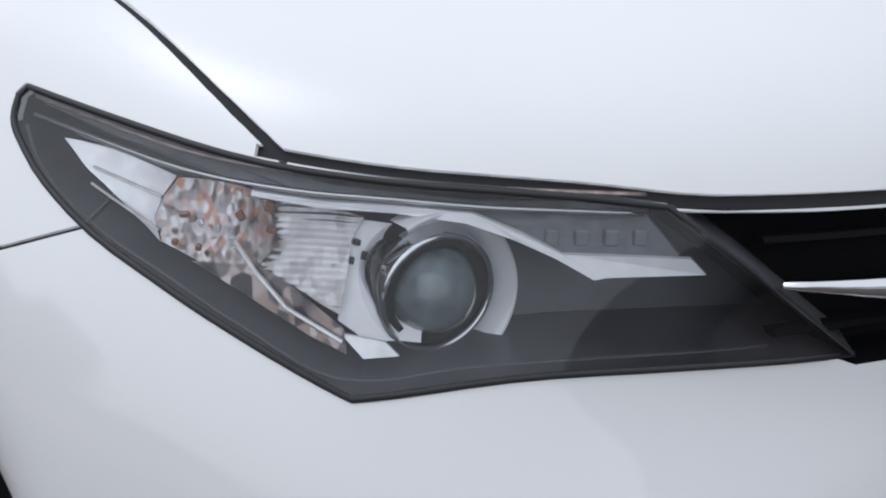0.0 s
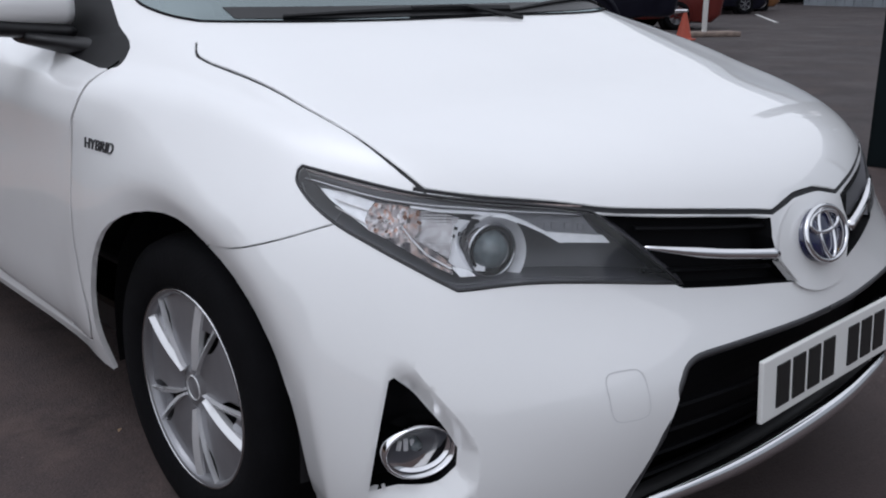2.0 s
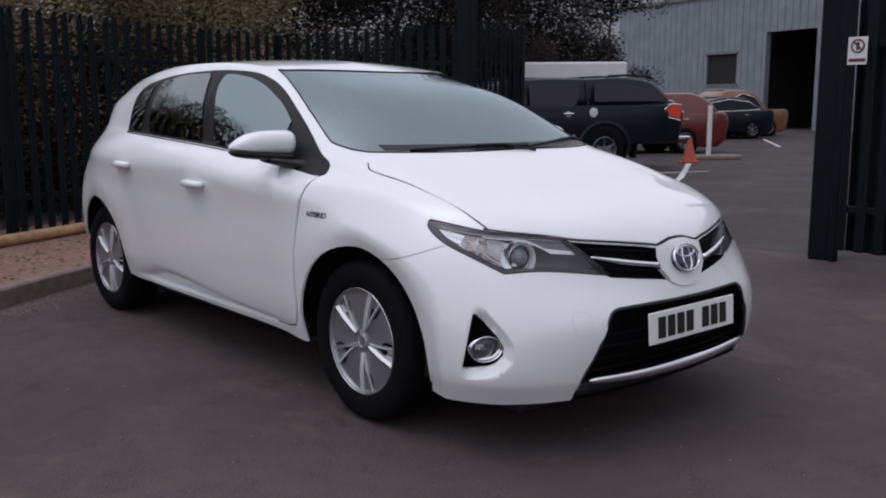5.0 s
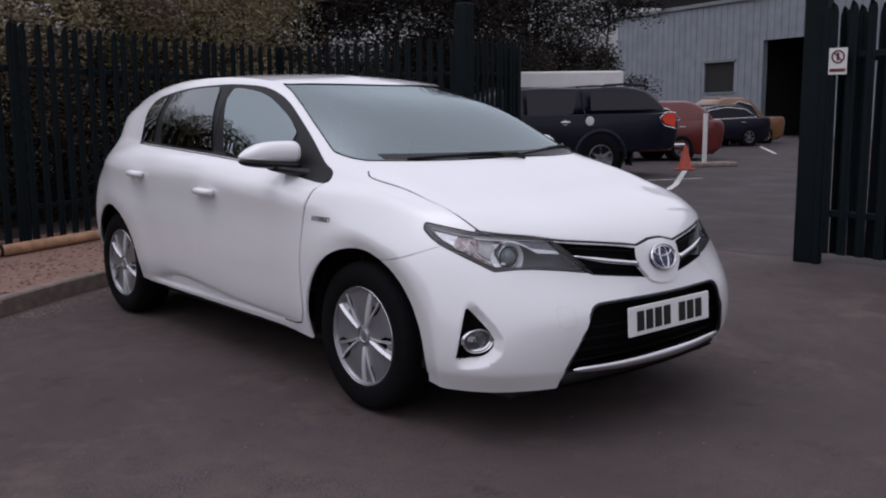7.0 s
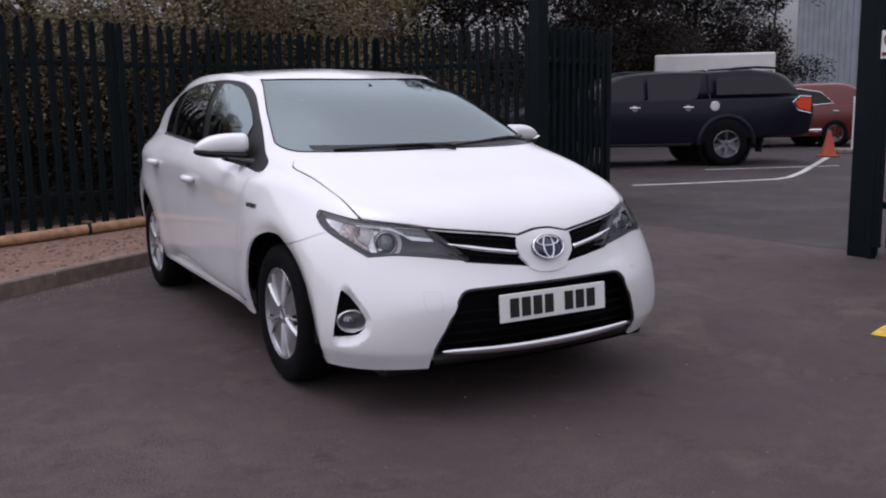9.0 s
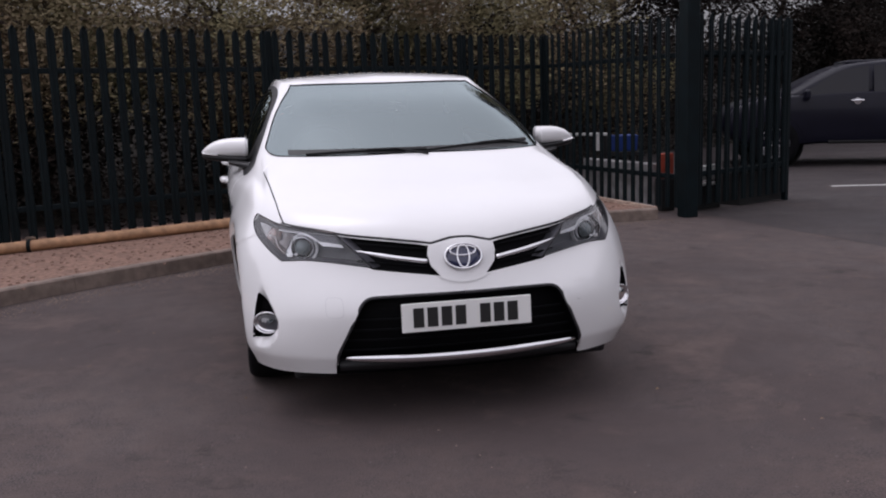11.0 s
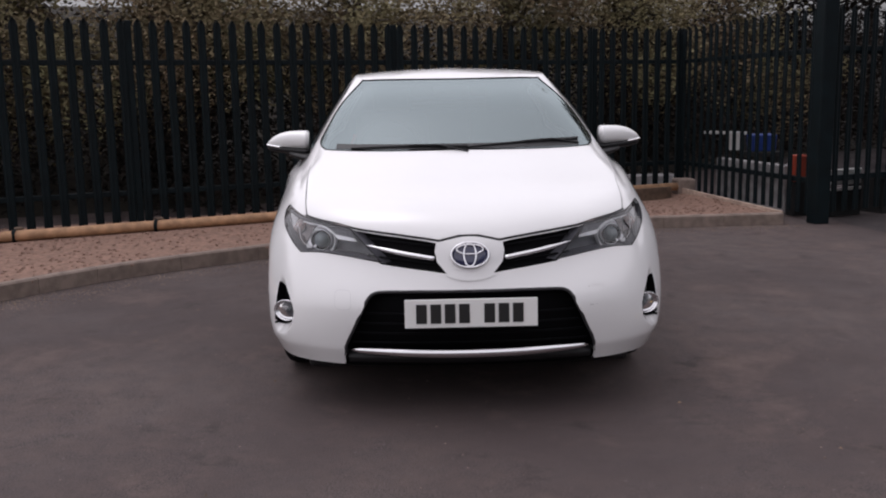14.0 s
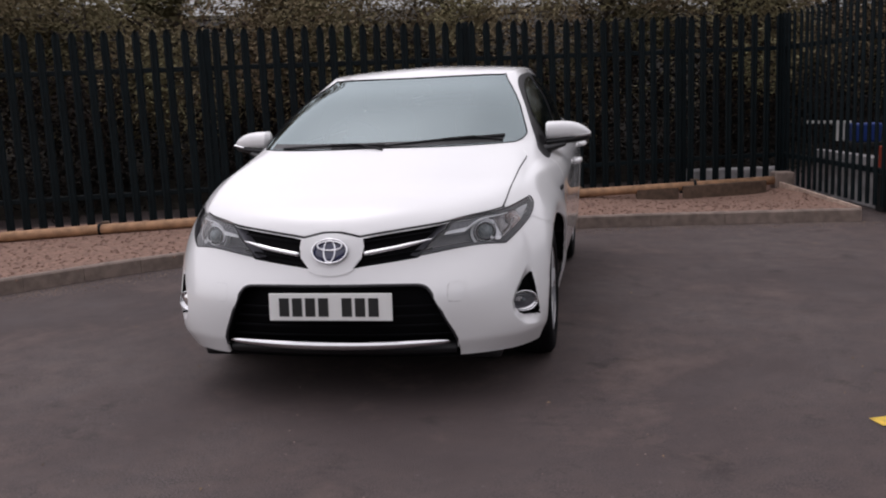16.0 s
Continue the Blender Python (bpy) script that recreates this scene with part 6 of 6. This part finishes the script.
def car_parts(paint, back=0.0, top=1.36):
    """Lamps, side glass with its bright surround, mirrors and handles; back moves the end of the side glass forwards."""
    k = (top - .97) / .39

    def run(t, add):
        for s in (-1, 1):
            bm = bmesh.new()
            box(bm, (.10, .12, .16), (s * .70, -.86, .80), (0, 0, 0), .04)
            add("tail_lamp", bm, C["lamp"])
            line = [(y + back * max(0.0, 1 - (y + .35) / 2.0), .97 + (z - .97) * k) for y, z in ((2.3, .93), (1.6, 1.25), (.9, 1.36), (.1, 1.28), (-.35, 1.02), (.6, .97), (2.2, .93))]
            bm = bmesh.new()
            prism(bm, line[:-1], .012, Matrix.Translation((s * .760, 0, 0)) @ pose(0, 0, 0, 0, 0, 90))
            for v in bm.verts:
                v.co.x -= s * (v.co.z - 1.0) * .18 - s * .03
            g = add("side_glass", bm, C["glass"], lab="dark side glass")
            bm = bmesh.new()
            tube(bm, [(s * (.806 - (z - 1.0) * .18), y, z) for y, z in line], .014, 6)
            add("window_trim", bm, M["chrome"], g, "bright window surround")
            bm = bmesh.new()
            box(bm, (.10, .08, .13), (s * .92, 2.0, 1.0), (0, 0, 0), .035)
            add("wing_mirror", bm, paint)
            for y in (1.2, .25):
                bm = bmesh.new()
                box(bm, (.025, .16, .03), (s * .885, y, .84), (0, 0, 0), .01)
                add("door_handle", bm, M["chrome"])
    return run


SAL_BODY = [(-.95, .32), (.5, .24), (2.2, .24), (3.55, .30), (3.70, .48), (3.62, .66), (3.2, .80), (2.4, .92), (1.0, .97), (-.5, 1.0), (-.95, .98), (-1.02, .70)]
SAL_CAB = [(-.75, .95), (2.45, .90), (1.75, 1.28), (1.3, 1.41), (.6, 1.45), (.0, 1.37), (-.45, 1.14)]
TALL_CAB = [(-.2, .95), (2.6, .90), (2.3, 1.38), (1.95, 1.66), (1.3, 1.73), (.65, 1.66), (.15, 1.30)]
HAT_CAB = [(-.85, .95), (2.45, .90), (1.75, 1.30), (1.3, 1.43), (.5, 1.48), (-.3, 1.42), (-.7, 1.15)]
vehicle("saloon_car", "black saloon car with bright window trim, parked by the shed", "car", C["pickup"], (26.77, 15.43), 68, SAL_BODY, SAL_CAB, (0, 2.75), .89, .33, "parked vehicles", car_parts(C["pickup"]))
vehicle("hatchback_car", "dark red hatchback parked beyond the pickup", "car", C["red"], (17.2, 11.2), 62, SAL_BODY, HAT_CAB, (.25, 2.85), .88, .32, "parked vehicles", car_parts(C["red"], .62), C["red"])
vehicle("hatchback_car", "bronze hatchback parked behind the black saloon", "car", C["gold"], (29.5, 16.4), 70, SAL_BODY, TALL_CAB, (0, 2.65), .88, .33, "parked vehicles", car_parts(C["gold"], .65, 1.58), C["gold"])

bm = bmesh.new()
box(bm, (3.0, 1.9, 1.7), (16.6, 14.4, 1.45), (0, 0, -48), .05)
van = tagged(part("box_trailer", bm, C["white"], None), "white box trailer parked behind the pickup", "trailer")
bm = bmesh.new()
box(bm, (2.6, 1.5, .6), (16.6, 14.4, .3), (0, 0, -48), .03)
part("chassis", bm, C["dark"], van)

# shed
shed = thing("shed", "large grey corrugated steel shed with a dark doorway", "building", at=(36.1, 20, 0))
A, B = Vector((41.5, 32.5, 0)), Vector((35.6, 10.0, 0))
d = (B - A)
wl_ = d.length
ang = math.degrees(math.atan2(d.y, d.x))
nrm = Vector((d.y, -d.x, 0)).normalized()
if nrm.x > 0:
    nrm = -nrm
H = 6.6


def wall_bit(name, s0, s1, z0, z1, mat, thick=.3, off=0.0):
    bm = bmesh.new()
    c = A + d * ((s0 + s1) / 2 / wl_) - nrm * (thick / 2 - off)
    box(bm, (s1 - s0, thick, z1 - z0), (c.x, c.y, (z0 + z1) / 2), (0, 0, ang))
    return part(name, bm, mat, shed)


win0, win1, door0, door1 = 7.5, 9.65, 11.55, 14.6
for s0, s1, z0, z1 in ((0, win0, 0, H), (win0, win1, 0, 2.2), (win0, win1, 3.7, H), (win1, door0, 0, H), (door0, door1, 4.6, H), (door1, wl_, 0, H)):
    wall_bit("wall", s0, s1, z0, z1, C["shed"])
s = 0.0
while s < wl_:
    for z0, z1 in (((0, H),) if not (win0 - .1 < s < win1 or door0 - .1 < s < door1) else (((0, 2.2), (3.7, H)) if s < win1 + .1 else ((4.6, H),))):
        wall_bit("cladding_rib", s, s + .05, z0, z1, C["shed"], .04, .022)
    s += .45
# near-black panel: the unlit room behind the window is put into its colour
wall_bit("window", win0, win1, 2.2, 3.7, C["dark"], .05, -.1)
wall_bit("lintel", win0 - .1, win1 + .1, 3.7, 3.82, C["roof"], .1, .06)
wall_bit("sill", win0 - .1, win1 + .1, 2.12, 2.2, C["roof"], .1, .06)
# near-black box behind the doorway; the workshop's gloom is in its colour
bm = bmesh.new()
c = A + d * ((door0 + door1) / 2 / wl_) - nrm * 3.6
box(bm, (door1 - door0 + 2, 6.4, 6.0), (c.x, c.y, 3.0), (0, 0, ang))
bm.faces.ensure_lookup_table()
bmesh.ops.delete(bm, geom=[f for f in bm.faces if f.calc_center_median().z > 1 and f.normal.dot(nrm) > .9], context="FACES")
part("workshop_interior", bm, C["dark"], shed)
wall_bit("eaves", -.2, wl_ + .2, H, H + .18, C["roof"], .5, .15)
bm = bmesh.new()
c = (A + B) / 2 - nrm * 7
box(bm, (wl_ + .4, 14, .2), (c.x, c.y, H + .9), (0, 0, ang))
part("roof", bm, C["roof"], shed)
glow = bpy.data.materials.new("lit_tube")
glow.use_nodes = True
glow.node_tree.nodes["Principled BSDF"].inputs["Emission Color"].default_value = (1.0, 0.96, 0.88, 1)
glow.node_tree.nodes["Principled BSDF"].inputs["Emission Strength"].default_value = 1.6
for k in range(5):
    bm = bmesh.new()
    p = A + d * ((door0 + 1.6 + k * .42) / wl_) - nrm * (3.6 - k * .45)
    box(bm, (.30, .10, .06), (p.x, p.y, 4.15), (0, 0, ang), .01, 1)
    part("strip_light", bm, glow, shed, "lit strip light inside the workshop")

# cone, pole, markings
cone = thing("traffic_cone", "orange traffic cone standing by the parking line", "traffic cone", at=(13.65, 8.42, 0))
bm = bmesh.new()
lathe(bm, [(.16, .03), (.15, .04), (.035, .50), (.03, .51), (.001, .51)], Matrix.Translation((13.65, 8.42, 0)), 24)
part("cone", bm, C["orange"], cone, smooth=True)
bm = bmesh.new()
box(bm, (.38, .38, .035), (13.65, 8.42, .018), (0, 0, 20), .012)
part("base", bm, C["orange"], cone)
pole = thing("marker_post", "white marker post on a grey concrete foot", "post", at=(14.93, 8.80, 0))
bm = bmesh.new()
box(bm, (.09, .09, 1.15), (14.93, 8.80, .60), (0, 0, 20), .01)
part("post", bm, C["white"], pole)
bm = bmesh.new()
box(bm, (1.1, .45, .10), (15.1, 8.75, .05), (0, 0, -30), .03)
part("foot", bm, G["kerb"], pole)


def stripe(name, pts, width, mat, label, category):
    bm = bmesh.new()
    rows = []
    for i, p in enumerate(pts):
        a, b = Vector((*pts[max(i - 1, 0)], 0)), Vector((*pts[min(i + 1, len(pts) - 1)], 0))
        q = (b - a).normalized()
        n2 = Vector((-q.y, q.x, 0)) * width / 2
        rows.append((bm.verts.new(Vector((*p, .004)) + n2), bm.verts.new(Vector((*p, .004)) - n2)))
    for r0, r1 in zip(rows, rows[1:]):
        bm.faces.new((r0[0], r1[0], r1[1], r0[1]))
    bmesh.ops.recalc_face_normals(bm, faces=bm.faces)
    tagged(part(name, bm, mat, None), label, category, kind="structure")


stripe("road_marking", [(6.6, 6.16), (7.4, 5.92), (8.3, 5.72), (8.9, 5.62), (9.3, 5.72), (10.2, 6.22), (13.4, 8.25)], .10, G["line"], "worn white parking line on the tarmac", "road marking")
stripe("road_marking", [(9.4, 7.55), (10.6, 7.15), (11.8, 6.75)], .08, G["line"], "faint white parking line beside the pickup", "road marking")
stripe("road_marking", [(21.7, 10.9), (26.5, 14.2)], .10, G["line"], "white parking line near the shed", "road marking")
stripe("yellow_marking", [(2.09, -.925), (2.18, -.89), (2.30, -.85), (2.42, -.815)], .085, C["yellow"], "worn yellow paint mark on the tarmac", "road marking")

# warning sign on the open gate leaf
sign = thing("warning_sign", "white no-entry warning sign with red ring, on the gate", "sign", at=(3.98, .43, 1.6))
ms = Matrix.Translation((3.975, .43, 1.60)) @ pose(0, 0, 0, 0, 0, -86)
for nm, bm_f, mat in (
    ("panel", lambda b: box(b, (.14, .004, .20)), C["white"]),
    ("ring", lambda b: ellipse_ring(b, .045, .045, .006, Matrix.Translation((0, -.004, .034))), C["red"]),
    ("slash", lambda b: box(b, (.082, .004, .011), (0, -.005, .034), (0, 45, 0)), C["red"]),
    ("symbol", lambda b: box(b, (.018, .003, .058), (0, -.0035, .034)), C["dark"]),
    ("text_bar", lambda b: box(b, (.120, .003, .024), (0, -.0035, -.068)), C["red"]),
):
    bm = bmesh.new()
    bm_f(bm)
    bmesh.ops.transform(bm, matrix=ms, verts=bm.verts)
    part(nm, bm, mat, sign)

# pale strip of concrete, plinth, blue crate and small clutter close behind the side fence
bm = bmesh.new()
box(bm, (1.16, .22, .20), (2.56, 7.62, .10), (0, 0, 6), .015, 1)
tagged(part("concrete_kerb", bm, C["plinth"], None), "pale concrete kerb at the foot of the palisade fence", "kerb")
bm = bmesh.new()
box(bm, (.09, 1.36, .50), (3.475, 5.69, .25), (0, 0, 12.3), .012, 1)
tagged(part("concrete_plinth", bm, C["plinth"], None), "low pale concrete plinth close behind the side fence", "plinth")
crate = thing("storage_crate", "blue plastic crate on a dark wooden stand behind the fence", "crate", at=(3.80, 6.24, 0))
bm = bmesh.new()
box(bm, (.27, .22, .20), (3.775, 6.24, .67), (0, 0, 0), .02, 2, (1.06, 1.06))
part("tub", bm, C["blue"], crate)
for k in range(4):
    bm = bmesh.new()
    box(bm, (.05, .05, .51), (3.80 + (.12 if k % 2 else -.12), 6.24 + (.11 if k > 1 else -.11), .255), (0, 0, 10), .006, 1)
    part("leg", bm, C["dark"], crate)
bm = bmesh.new()
box(bm, (.34, .32, .06), (3.80, 6.24, .54), (0, 0, 10), .01)
part("stand", bm, C["dark"], crate)
bar = thing("barrier", "white bar on dark legs with a white panel hung from it", "barrier", at=(3.50, 6.70, 0))
bm = bmesh.new()
box(bm, (.55, .03, .035), (3.495, 6.70, .77), (0, 0, -47), .004, 1)
part("bar", bm, C["white"], bar)
bm = bmesh.new()
box(bm, (.14, .02, .19), (3.585, 6.605, .66), (0, 0, -47), .004, 1)
part("panel", bm, C["white"], bar)
for k in (-.24, .24):
    bm = bmesh.new()
    box(bm, (.04, .03, .755), (3.495 + k * .682, 6.70 - k * .731, .3775), (0, 0, -47), .004, 1)
    part("leg", bm, C["dark"], bar)
bm = bmesh.new()
box(bm, (.15, .12, .27), (3.65, 4.86, .485), (0, 0, 12), .012, 1)
bollard = tagged(part("bollard", bm, C["orange"], None), "orange-red square bollard on a dark base behind the fence", "bollard")
bm = bmesh.new()
box(bm, (.17, .14, .35), (3.65, 4.86, .175), (0, 0, 12), .012, 1)
part("base", bm, C["dark"], bollard)
bm = bmesh.new()
box(bm, (.42, .04, .16), (4.10, 4.76, .40), (0, 0, 26), .01, 1)
board = tagged(part("white_board", bm, C["white"], None), "white board with a pale lower rail on a dark foot", "board")
bm = bmesh.new()
box(bm, (.42, .04, .03), (4.10, 4.76, .275), (0, 0, 26), .006, 1)
part("lower_rail", bm, C["white"], board)
bm = bmesh.new()
box(bm, (.44, .05, .27), (4.10, 4.775, .135), (0, 0, 26), .01, 1)
part("foot", bm, C["dark"], board)
# open dark box added to darken the space behind the gate leaf
trough = thing("trough", "dark open box added for the unidentified dark area behind the open gate leaf", "trough", at=(4.86, 5.24, 0))
for dx, dy, sx, sy in ((0, .20, .95, .03), (0, -.20, .95, .03), (.46, 0, .03, .37), (-.46, 0, .03, .37)):
    bm = bmesh.new()
    box(bm, (sx, sy, .34), (dx, dy, .19), (0, 0, 0), .006, 1)
    bmesh.ops.transform(bm, matrix=pose(4.86, 5.24, 0, 0, 0, 26), verts=bm.verts)
    part("side", bm, C["dark"], trough)
bm = bmesh.new()
box(bm, (.95, .43, .03), (0, 0, .015), (0, 0, 0), .006, 1)
bmesh.ops.transform(bm, matrix=pose(4.86, 5.24, 0, 0, 0, 26), verts=bm.verts)
part("base", bm, C["dark"], trough)
